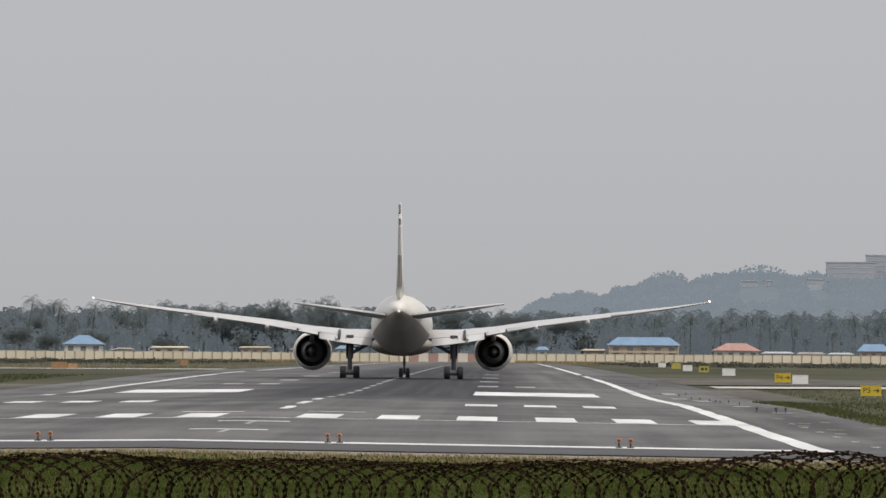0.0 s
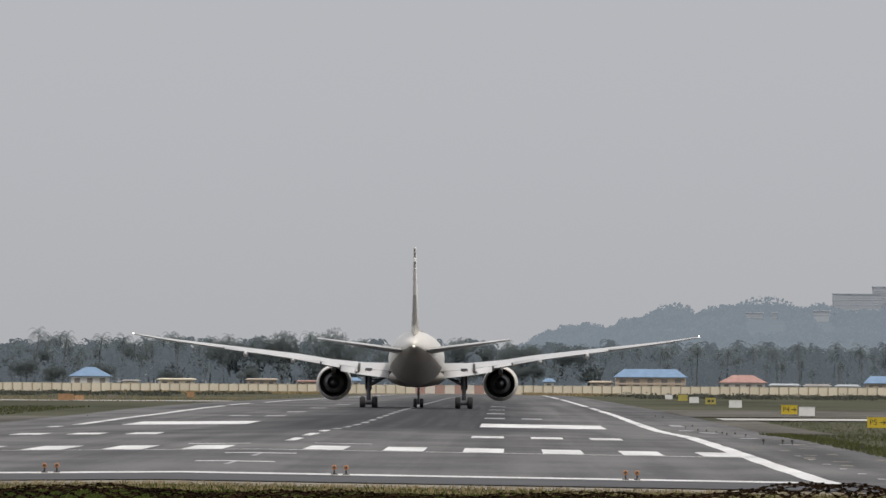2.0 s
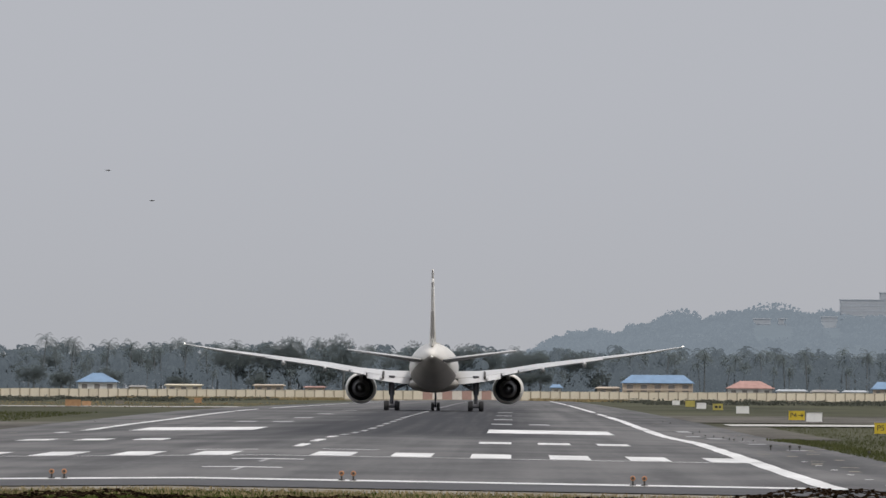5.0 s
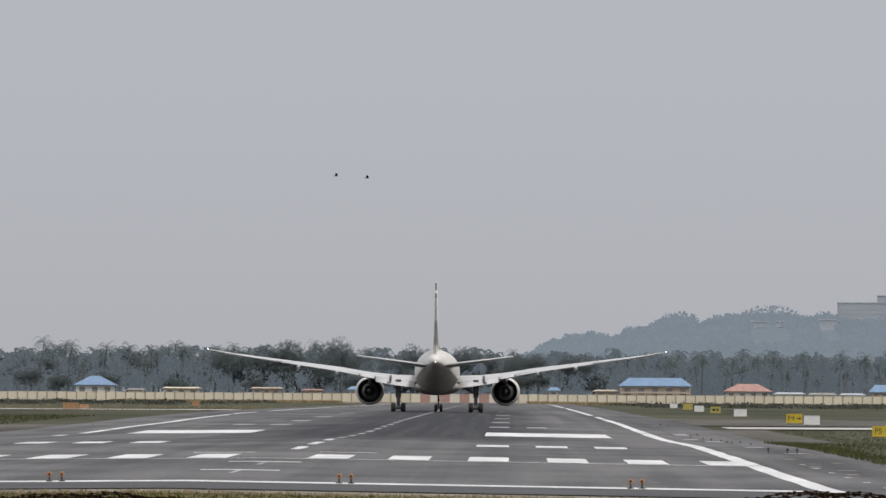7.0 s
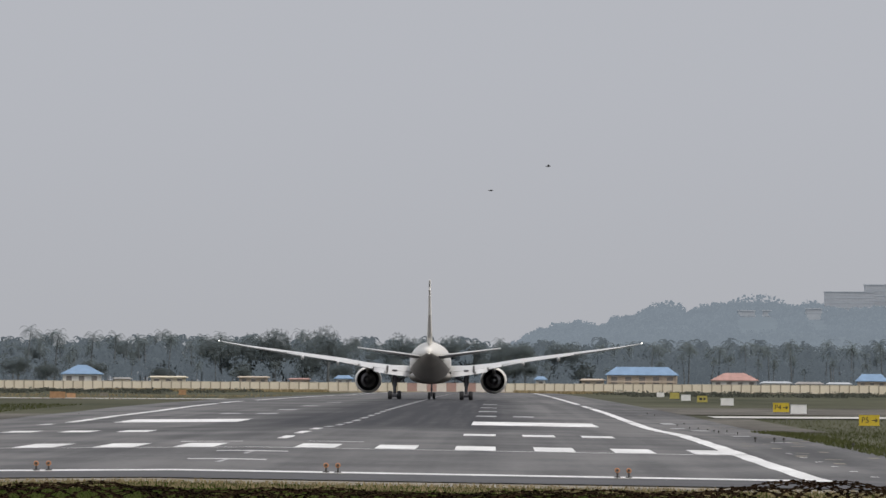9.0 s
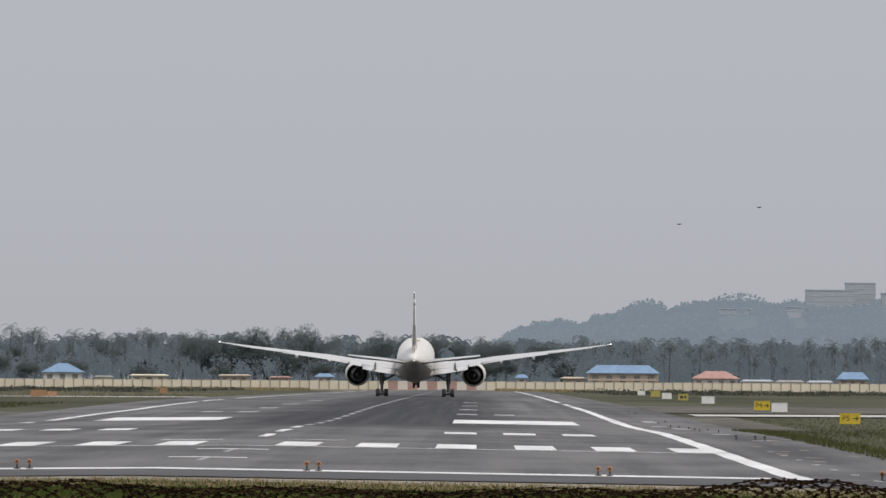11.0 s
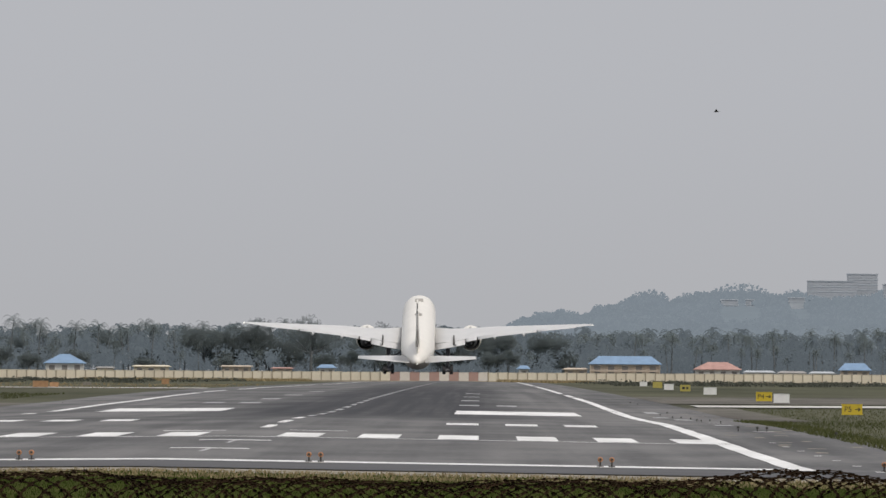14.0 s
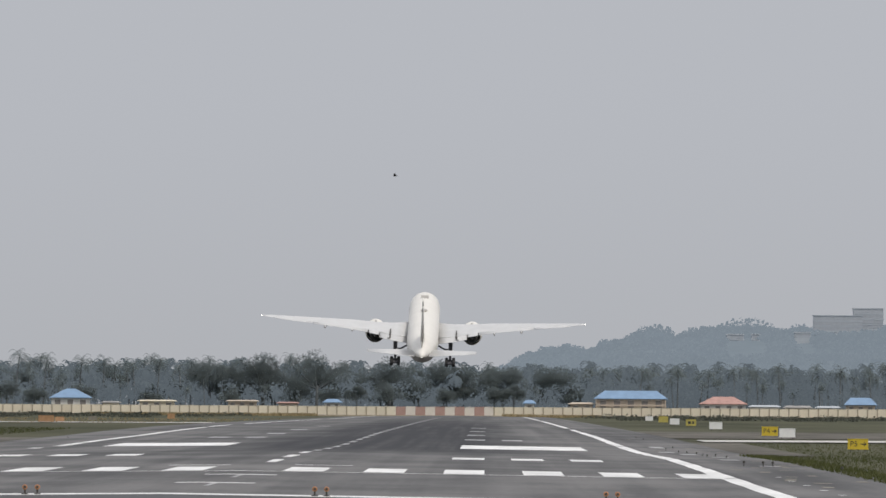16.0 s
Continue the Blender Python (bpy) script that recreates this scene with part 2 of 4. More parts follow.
# ---- building helpers ----
def mesh_of(name, verts, faces, materials, smooth=False, index=None):
    me = bpy.data.meshes.new(name)
    me.from_pydata([tuple(v) for v in verts], [], faces)
    for m in materials if isinstance(materials, (list, tuple)) else [materials]:
        me.materials.append(m)
    if smooth:
        me.polygons.foreach_set("use_smooth", [True] * len(me.polygons))
    if index:
        me.polygons.foreach_set("material_index", index)
    me.update()
    return me


def part(name, bm, material, parent=None, label="", smooth=False, at=None):
    """Links a bmesh or a mesh as one object, under a thing or a part if one is given."""
    if isinstance(bm, bmesh.types.BMesh):
        me = bpy.data.meshes.new(name)
        bm.normal_update()
        bm.to_mesh(me)
        bm.free()
        me.materials.append(material)
        if smooth:
            me.polygons.foreach_set("use_smooth", [True] * len(me.polygons))
    else:
        me = bm
    ob = new(name, me)
    if parent:
        ob.parent = parent
    if at is not None:
        ob.matrix_basis = at
    return tagged(ob, label)


def box(bm, x0, x1, y0, y1, z0, z1, bevel=0.0):
    g = bmesh.ops.create_cube(bm, size=1.0, matrix=Matrix.LocRotScale(((x0 + x1) / 2, (y0 + y1) / 2, (z0 + z1) / 2), None, (x1 - x0, y1 - y0, z1 - z0)))
    if bevel:
        es = list({e for v in g["verts"] for e in v.link_edges})
        bmesh.ops.bevel(bm, geom=es, offset=bevel, segments=2, profile=0.5, affect="EDGES")
    return bm


def tube(bm, a, b, r0, r1=None, n=10):
    a, b = Vector(a), Vector(b)
    r1 = r0 if r1 is None else r1
    m = Matrix.Translation((a + b) / 2) @ (b - a).to_track_quat("Z", "Y").to_matrix().to_4x4()
    bmesh.ops.create_cone(bm, cap_ends=True, segments=n, radius1=r0, radius2=r1, depth=(b - a).length, matrix=m)
    return bm


def ball(bm, c, r, n=10):
    rx, ry, rz = r if isinstance(r, (tuple, list)) else (r, r, r)
    bmesh.ops.create_uvsphere(bm, u_segments=n, v_segments=max(5, n // 2 + 1), radius=1.0, matrix=Matrix.LocRotScale(c, None, (rx, ry, rz)))
    return bm


def lathe_y(bm, profile, n=32, c=(0, 0, 0)):
    """Turns (y, radius) pairs round the y axis through c."""
    rings = []
    for y, r in profile:
        rings.append([bm.verts.new((c[0] + r * math.cos(2 * math.pi * i / n), c[1] + y, c[2] + r * math.sin(2 * math.pi * i / n))) for i in range(n)])
    for p, q in zip(rings, rings[1:]):
        for i in range(n):
            bm.faces.new((p[i], p[(i + 1) % n], q[(i + 1) % n], q[i]))
    return rings


def loft(bm, rings):
    """Skins closed rings of points and caps both ends."""
    vs = [[bm.verts.new(p) for p in r] for r in rings]
    n = len(vs[0])
    for p, q in zip(vs, vs[1:]):
        for i in range(n):
            bm.faces.new((p[i], p[(i + 1) % n], q[(i + 1) % n], q[i]))
    bm.faces.new(vs[0][::-1])
    bm.faces.new(vs[-1])
    bmesh.ops.recalc_face_normals(bm, faces=bm.faces)
    return bm


def foil(x, y_le, chord, z, thick, n=9, twist=0.03, upright=False):
    """One closed wing section at span x, leading edge y_le, with its trailing edge aft of it by chord."""
    up, lo = [], []
    for i in range(n + 1):
        u = 0.5 - 0.5 * math.cos(math.pi * i / n)
        t = 5 * thick * chord * (0.2969 * math.sqrt(u) - 0.126 * u - 0.3516 * u * u + 0.2843 * u ** 3 - 0.1036 * u ** 4) + 0.01
        c = 0 if upright else -twist * u * chord
        up.append((u, c + t))
        lo.append((u, c - t))
    pts = up + lo[::-1][1:-1]
    if upright:
        return [(x + w, y_le - u * chord, z) for u, w in pts]
    return [(x, y_le - u * chord, z + w) for u, w in pts]


def empty(name, at=None):
    ob = new(name)
    ob.empty_display_size = 0.5
    if at is not None:
        ob.matrix_basis = at
    return ob


# ---- ground, runway and markings ----
def sag(y):
    """The airfield falls away gently beyond its near third."""
    return -1.6e-7 * max(0.0, y - 1000) ** 2


RISE_Y = (440, 500, 560, 650, 700, 740, 800, 850, 930, 1020, 1100)
RISE_Z = (0, 0.05, 0.085, 0.11, 0.04, -0.05, -0.12, -0.14, -0.10, -0.05, 0)


def swell(x, y):
    """The runway's long humps and hollows, and its left side lying higher further on."""
    tilt = min(1.0, max(0.0, -x / 21.8))
    return float(np.interp(y, RISE_Y, RISE_Z) + tilt * np.interp(y, (850, 950, 1080, 1190, 1350, 1700, 2500), (0, 0.1, 0.13, 0.27, 0.38, 0.3, 0)))


def deck(x, y):
    """Height of the paved runway with its crown."""
    return 0.1 - 0.0115 * abs(x) + sag(y) + swell(x, y)


def sheet(name, xs, ys, height, material, parent=None, smooth=False):
    verts = [(x, y, height(x, y)) for y in ys for x in xs]
    n = len(xs)
    faces = [(j * n + i, j * n + i + 1, (j + 1) * n + i + 1, (j + 1) * n + i) for j in range(len(ys) - 1) for i in range(n - 1)]
    ob = new(name, mesh_of(name, verts, faces, material, smooth))
    ob.parent = parent
    return ob


def spread(a, b, step):
    k = max(1, round((b - a) / step))
    return [a + (b - a) * i / k for i in range(k + 1)]


def lawn(x, y):
    bumps = 0.08 * noise.noise((x * 0.02, y * 0.006, 3.0))
    return 0.055 - 0.0115 * min(abs(x), 30.0) + sag(y) + swell(x, y) + (bumps if abs(x) > 37 else 0.0)


ground = tagged(sheet("ground", [-2500, -900, -400, -200] + spread(-120, -30, 6) + spread(-30, 30, 6)[1:] + spread(30, 144, 6)[1:] + [220, 400, 900, 2500], spread(-400, 420, 40) + spread(430, 1400, 10) + spread(1440, 4950, 45), lawn, M["ground"], smooth=True),
                "dry green airfield grass stretching to the perimeter wall", "grass field", kind="structure")

runway = tagged(sheet("runway", [-29.5, -22.5, -9, 0, 9, 22.5, 29.5], [362] + spread(400, 1400, 10) + spread(1440, 3440, 40), deck, M["runway"]),
                "weathered grey asphalt runway with dark tyre rubber streaks", "runway", kind="structure")
LIFT = 0.016


def mark(name, x0, x1, y0, y1, mat_=None):
    xs = [x0, 0.0, x1] if x0 < 0 < x1 else [x0, x1]
    ys = spread(y0, y1, 6 if y1 - y0 < 700 else 20)
    ob = sheet(name, xs, ys, lambda x, y: deck(x, y) + LIFT, mat_ or M["paint"], runway)
    if "line" in name and x1 - x0 < 2:
        for v in ob.data.vertices:
            v.co.x += 0.10 * noise.noise((v.co.x * 3.0, v.co.y * 0.05, 5.0)) + 0.05 * noise.noise((v.co.x * 5.0, v.co.y * 0.4, 9.0))
    return ob


THR = 496.0
for i in range(6):
    for s in (-1, 1):
        c = s * (2.7 + 3.6 * i)
        mark("threshold_stripe", c - 0.92, c + 0.92, THR, THR + 27)
mark("threshold_line", -22, 22, THR - 3.2, THR - 1.8)
# pairs of bars: how many on each side, and where they begin on the right and on the left
for k, yr, yl, depth in ((3, 611, 630, 19), (2, 972, 992, 22), (1, 1090, 1090, 22), (1, 1235, 1222, 22), (1, 1400, 1400, 22)):
    for s, y0 in ((1, yr), (-1, yl)):
        for i in range(k):
            a = s * (9.0 + 3.3 * i)
            mark("touchdown_bar", min(a, a + s * 1.8), max(a, a + s * 1.8), y0, y0 + depth, M["paint"] if y0 < 800 else M["worn"])
mark("aiming_point_block", 9.0, 18.3, 804, 872)
mark("aiming_point_block", -18.2, -8.8, 838, 892)
y = 558.0
while y < 3300:
    mark("centre_line_dash", -0.22, 0.28, y, y + 26, M["paint"] if y < 700 else M["worn"])
    y += 48
for s in (-1, 1):
    for y0, y1, w in ((377, 497, 0.43), (499, 694, 0.42), (696, 900, 0.42)) if s > 0 else ((798, 812, 0.42), (846, 900, 0.42)):
        mark("edge_line", s * 21.8 - w, s * 21.8 + w, y0, y1)
    for y0, y1, w in ((905, 1290, 0.4), (1310, 1420, 0.36), (1500, 2200, 0.36), (2300, 3300, 0.36)):
        mark("edge_line", s * 21.8 - w, s * 21.8 + w, y0, y1)
mark("end_line", -29, 22.3, 372.5, 378.0)
for k in range(9):                                                       # tarred cracks across the runway
    y0, x0 = 400 + 42 * k + random.uniform(0, 25), random.uniform(-20, 12)
    mark("tar_crack", x0, x0 + random.uniform(3, 9), y0, y0 + random.uniform(0.5, 1.0), M["apron"])
# the old arrowheads before the threshold bars, and a bar behind them
for y0 in (426.0, 470.5):
    mark("arrowhead_bar", -1.05, 2.0, y0, y0 + 3.0)
    mark("arrow_shaft", 0.42, 0.62, y0 - 15.0, y0 - 0.1, M["worn"])
mark("number_bar", -4.4, -1.4, 534, 537)
mark("number_bar", 1.6, 4.4, 540, 542)

near_lawn = tagged(sheet("near_lawn", spread(-40, 60, 5), spread(120, 338, 10), lambda x, y: lawn(x, y) + 0.012, M["lawn"]), "thick green turf between the fence and the runway end", "lawn", kind="structure")
tagged(sheet("dark_runway_end", [-29.5, 0, 29.5], [348, 372.2], lambda x, y: deck(x, y) + 0.010, M["apron"], runway), "dark sealed strip")
verge = tagged(sheet("verge", spread(-60, -30, 3) + spread(-30, 30, 3)[1:] + spread(30, 60, 3)[1:], [336, 340, 344, 347.8], lambda x, y: 0.075 - 0.0115 * min(abs(x), 30.0), M["verge"]), "stained pale concrete verge at the runway end", "verge", kind="structure")
for nm, xa, xb, ya, yb, lift, kind_m, words in (
        ("taxiway_right", 31, 420, 1022, 1066, 0.10, "taxi", "pale concrete taxiway crossing the grass"),
        ("taxiway_far_right", 29.4, 420, 1110, 1390, 0.07, "dirt", "stony dirt strip beside the taxiway"),
        ("shoulder_right", 29.4, 34, 770, 1016, 0.05, "dirt", "stony broken shoulder beside the runway"),
        ("taxiway_left", -420, -29.4, 1590, 1660, 0.10, "taxi", "pale concrete taxiway crossing the grass"),
        ("shoulder_left", -48, -29.4, 760, 1010, 0.07, "dirt", "stony broken shoulder beside the runway")):
    tagged(sheet(nm, spread(xa, xb, 4 if xb - xa < 60 else 30), spread(ya, yb, 10), lambda x, y: lawn(x, y) + lift, M[kind_m]), words, "taxiway" if "taxi" in nm else "shoulder", kind="structure")


# ---- the airliner ----
FLEX, LEGS = [], []


def airliner():
    """A wide-body twin jet; its space has the main wheels' contact at the origin and the nose towards +y."""
    jet = empty("airliner")
    tagged(jet, "white wide-body twin-engine airliner with wheels down taking off", "airplane")
    # fuselage
    st = [(37.1, 5.0, 0.06), (36.6, 5.02, 0.55), (35.6, 5.1, 1.15), (34.0, 5.3, 1.8), (31.5, 5.5, 2.5), (28.5, 5.65, 2.95), (25, 5.7, 3.1), (12, 5.7, 3.1), (0, 5.7, 3.1),
          (-13, 5.7, 3.1), (-18, 5.82, 2.98), (-22, 6.05, 2.74), (-26, 6.38, 2.35), (-30, 6.72, 1.78), (-33, 6.95, 1.22), (-35.5, 7.1, 0.72), (-36.8, 7.15, 0.3)]
    n = 40
    bm = bmesh.new()
    loft(bm, [[(r * math.sin(2 * math.pi * i / n), y, zc + r * math.cos(2 * math.pi * i / n) * 1.0) for i in range(n)] for y, zc, r in st])
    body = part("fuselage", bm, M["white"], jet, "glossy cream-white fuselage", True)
    # grey belly paint, darkened so the underside's shade is in its colour
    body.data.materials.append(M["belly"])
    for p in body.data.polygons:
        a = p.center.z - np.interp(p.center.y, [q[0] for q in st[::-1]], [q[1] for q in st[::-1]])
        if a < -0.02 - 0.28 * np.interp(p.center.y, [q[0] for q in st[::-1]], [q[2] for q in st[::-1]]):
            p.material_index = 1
    bm = bmesh.new()
    loft(bm, [[(w * math.sin(2 * math.pi * i / 20), y, 3.55 + h * math.cos(2 * math.pi * i / 20)) for i in range(20)] for y, w, h in
              ((16, 0.6, 0.3), (13, 2.5, 0.8), (8, 3.3, 1.12), (0, 3.35, 1.15), (-5, 2.9, 0.95), (-9, 1.4, 0.4))])
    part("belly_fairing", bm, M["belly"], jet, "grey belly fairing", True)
    bm = bmesh.new()
    loft(bm, [foil(0, -20.5, 13.0, 8.3, 0.07, upright=True), foil(0, -23.2, 10.6, 10.2, 0.068, upright=True), foil(0, -31.9, 4.6, 18.1, 0.06, upright=True)])
    fin = part("tail_fin", bm, M["white"], jet, "upright fin with bronze facets", True)
    for z0, z1, tone in ((9.2, 12.8, "tailmark"), (12.85, 15.7, "fingrey"), (15.8, 16.5, "tailmark"), (16.95, 17.95, "tailmark")):
        bm = bmesh.new()
        rows = []
        for z in (z0, z1):
            k = (z - 10.2) / 7.9
            le, ch = -23.2 - 8.7 * k, 10.6 - 6.0 * k
            rows.append([(p[0] * 1.06, p[1], p[2]) for p in foil(0, le - 0.25 * ch, ch * 0.76, z, 0.068 - 0.008 * k, upright=True)])
        loft(bm, rows)
        part("fin_panel", bm, M[tone], fin, "dark bronze facet" if tone == "tailmark" else "grey facet")
    for s in (-1, 1):
        bm = bmesh.new()
        loft(bm, [foil(s * 1.4, -25.6, 8.2, 6.45, 0.085, twist=-0.02), foil(s * 10.75, -33.6, 2.6, 7.85, 0.085, twist=0.015)])
        part("tailplane", bm, M["wing"], jet, "pale grey tailplane", True)
        bm = bmesh.new()
        secs = ((2.4, 15.4, 15.2, 4.35, 0.12), (6.0, 12.6, 12.2, 4.62, 0.11), (9.8, 9.9, 9.4, 5.15, 0.10), (13.7, 7.3, 7.7, 5.85, 0.095), (18, 4.4, 6.2, 6.38, 0.095), (22, 1.7, 5.0, 6.85, 0.10), (28.5, -2.7, 3.2, 7.65, 0.095), (31.0, -4.9, 2.0, 8.05, 0.09), (32.4, -6.7, 0.9, 8.3, 0.08))
        loft(bm, [foil(s * x, le, ch, z, t, twist=0.01) for x, le, ch, z, t in secs])
        wing = part("wing", bm, M["wing"], jet, "pale grey swept wing flexed upward", True)
        FLEX.append((wing, s))

        def edge(x):
            for p, q in zip(secs, secs[1:]):
                if p[0] <= x <= q[0]:
                    k = (x - p[0]) / (q[0] - p[0])
                    le, ch, z = (p[i] + (q[i] - p[i]) * k for i in (1, 2, 3))
                    return le - ch, z - 0.01 * ch
        for nm, xa, xb, ca, cb, down in (("inboard_flap", 3.15, 8.7, 3.0, 2.6, 15), ("flaperon", 8.85, 10.9, 1.9, 1.7, 9), ("outboard_flap", 11.1, 22.0, 1.8, 1.2, 8), ("aileron", 22.2, 29.3, 1.1, 0.7, 4)):
            bm = bmesh.new()
            rings = []
            for i in range(4):
                x = xa + (xb - xa) * i / 3
                ch = ca + (cb - ca) * i / 3
                y0, z0 = edge(x)
                a = radians(down)
                sec = foil(s * x, 0, ch, 0, 0.12)
                rings.append([(p[0], y0 + 0.5 * ch * 0.6 + p[1] * math.cos(a) + p[2] * math.sin(a) * 0, z0 + 0.06 + p[1] * math.sin(a) + p[2]) for p in sec])
            loft(bm, rings)
            part(nm, bm, M["wing"], wing, "", True)
        # added dark solid that stands in for the dark gap between the flaps
        y0, z0 = edge(6.6)
        bm = bmesh.new()
        loft(bm, [[(s * 6.6 - w, yy, z0 + a), (s * 6.6 + w, yy, z0 + a), (s * 6.6 + w, yy, z0 + a + h), (s * 6.6 - w, yy, z0 + a + h)] for yy, w, a, h in ((y0 + 3.4, 0.08, 0.2, 0.42), (y0 + 1.6, 0.14, 0.1, 0.42), (y0 - 0.9, 0.14, -0.3, 0.36), (y0 - 1.6, 0.06, -0.45, 0.2))])
        part("flap_hinge", bm, M["dark"], wing, "dark solid standing in for the flap gap")
        for x in (6.9, 14.2, 19.6):
            y0, z0 = edge(x)
            bm = bmesh.new()
            ball(bm, (s * x, y0 + 0.6, z0 - 0.42), (0.28, 2.6, 0.4), 12)
            part("flap_track_fairing", bm, M["wing"], wing, "", True)
        bm = bmesh.new()
        ball(bm, (s * 32.3, -7.55, 8.33), 0.085, 8)
        part("wingtip_light", bm, M["lamp_white"], wing, "lit white wingtip lamp")
        # engine
        ex, ez = s * 9.65, 2.9
        bm = bmesh.new()
        lathe_y(bm, [(16.4, 1.72), (16.6, 1.80), (16.4, 1.90), (15.5, 2.02), (13.5, 2.06), (11.5, 1.98), (9.6, 1.74), (9.6, 1.66), (11.5, 1.78), (13.5, 1.80), (16.0, 1.66), (16.4, 1.72)], 40, (ex, 0, ez))
        nac = part("engine_nacelle", bm, M["white"], jet, "white engine nacelle", True)
        FLEX.append((nac, s))
        bm = bmesh.new()
        lathe_y(bm, [(13.0, 1.79), (12.8, 0.9), (12.2, 0.85)], 32, (ex, 0, ez))
        part("fan_duct", bm, M["duct"], nac, "dark fan duct", True)
        bm = bmesh.new()
        lathe_y(bm, [(12.6, 1.15), (10.2, 1.2), (8.4, 0.86), (7.9, 0.76), (7.9, 0.70), (9.4, 0.78)], 32, (ex, 0, ez))
        part("core_cowl", bm, M["hot"], nac, "heat-stained core cowl", True)
        bm = bmesh.new()
        lathe_y(bm, [(9.4, 0.78), (9.2, 0.46), (7.6, 0.30), (6.7, 0.03)], 24, (ex, 0, ez))
        part("exhaust_plug", bm, M["hot"], nac, "", True)
        bm = bmesh.new()
        loft(bm, [[(ex - w, yy, za), (ex + w, yy, za), (ex + w, yy, zb), (ex - w, yy, zb)] for yy, w, za, zb in ((14, 0.05, 4.9, 5.0), (11.5, 0.24, 4.2, 5.2), (9.4, 0.26, 3.9, 5.25), (6.0, 0.2, 4.35, 5.0), (3.5, 0.05, 4.6, 4.8))])
        part("engine_pylon", bm, M["belly"], nac)
        # main gear
        gx = s * 5.48
        bm = bmesh.new()
        tube(bm, (gx, 0, 0.7), (gx, 0.1, 2.3), 0.25, 0.25, 14)
        tube(bm, (gx, 0.1, 2.1), (gx, 0.2, 4.6), 0.37, 0.40, 14)
        tube(bm, (gx, 0.15, 2.6), (gx - s * 2.4, 0.3, 3.9), 0.18)
        tube(bm, (gx, 0.15, 2.3), (gx, 2.4, 4.3), 0.14)
        tube(bm, (gx, 0.1, 3.3), (gx - s * 1.2, 0.25, 3.25), 0.08)
        box(bm, gx - 0.16, gx + 0.16, -1.75, 1.75, 0.52, 0.84, 0.05)
        for k in (-1.47, 0, 1.47):
            tube(bm, (gx - 0.75, k, 0.67), (gx + 0.75, k, 0.67), 0.1)
            tube(bm, (gx - 0.42, k, 0.67), (gx + 0.42, k, 0.67), 0.28, 0.28, 14)
        leg = part("main_gear_leg", bm, M["gear"], jet, "dark steel main gear leg with truck beam")
        LEGS.append(leg)
        bm = bmesh.new()
        box(bm, gx + s * 0.36, gx + s * 0.42, -0.5, 0.8, 2.3, 4.5, 0.02)
        part("gear_door", bm, M["belly"], leg)
        for k in (-1.47, 0, 1.47):
            for w in (-0.7, 0.7):
                bm = bmesh.new()
                lathe_x(bm, gx + w, k, 0.67, 0.67, 0.31)
                wheel = part("wheel", bm, M["tyre"], leg, "black rubber tyre", True)
    bm = bmesh.new()
    tube(bm, (0, 31.2, 0.55), (0, 31.2, 3.3), 0.14)
    tube(bm, (0, 31.2, 1.9), (0, 33.6, 3.2), 0.09)
    tube(bm, (-0.42, 31.2, 0.55), (0.42, 31.2, 0.55), 0.08)
    tube(bm, (0, 31.1, 1.55), (0, 30.85, 1.75), 0.16)
    nleg = part("nose_gear_leg", bm, M["gear"], jet, "slim steel nose gear leg")
    for w in (-0.38, 0.38):
        bm = bmesh.new()
        lathe_x(bm, w, 31.2, 0.55, 0.55, 0.21)
        part("wheel", bm, M["tyre"], nleg, "black rubber tyre", True)
        bm = bmesh.new()
        box(bm, w * 1.7 - 0.02, w * 1.7 + 0.02, 31.8, 34.0, 2.2, 3.1, 0.01)
        part("gear_door", bm, M["white"], nleg)
    bm = bmesh.new()
    ball(bm, (0, -36.85, 7.05), (0.05, 0.08, 0.06), 10)
    part("tail_light", bm, M["lamp_white"], jet, "lit white tail lamp")
    bm = bmesh.new()
    ball(bm, (0, 6.0, 8.83), (0.7, 1.6, 0.16), 12)
    part("antenna_fairing", bm, M["belly"], jet, "", True)
    bm = bmesh.new()
    box(bm, -0.75, 0.75, 20.5, 23.4, 8.74, 8.83, 0.02)
    part("satellite_dome", bm, M["belly"], jet)
    return jet


def lathe_x(bm, cx, cy, cz, r, half):
    """A tyre with rounded shoulders and a dished rim, its axle along x."""
    n, rings = 24, []
    for u, q in ((-0.75, 0.2), (-0.8, 0.5), (-1.0, 0.62), (-1.0, 0.85), (-0.8, 0.96), (-0.4, 1.0), (0.4, 1.0), (0.8, 0.96), (1.0, 0.85), (1.0, 0.62), (0.8, 0.5), (0.75, 0.2)):
        rings.append([bm.verts.new((cx + u * half, cy + q * r * math.cos(2 * math.pi * i / n), cz + q * r * math.sin(2 * math.pi * i / n))) for i in range(n)])
    for p, q in zip(rings, rings[1:]):
        for i in range(n):
            bm.faces.new((p[i], p[(i + 1) % n], q[(i + 1) % n], q[i]))
    bm.faces.new(rings[0][::-1])
    bm.faces.new(rings[-1])


JET = airliner()


# ---- perimeter wall ----
WALL_Y, STEP = 3500.0, 3.1


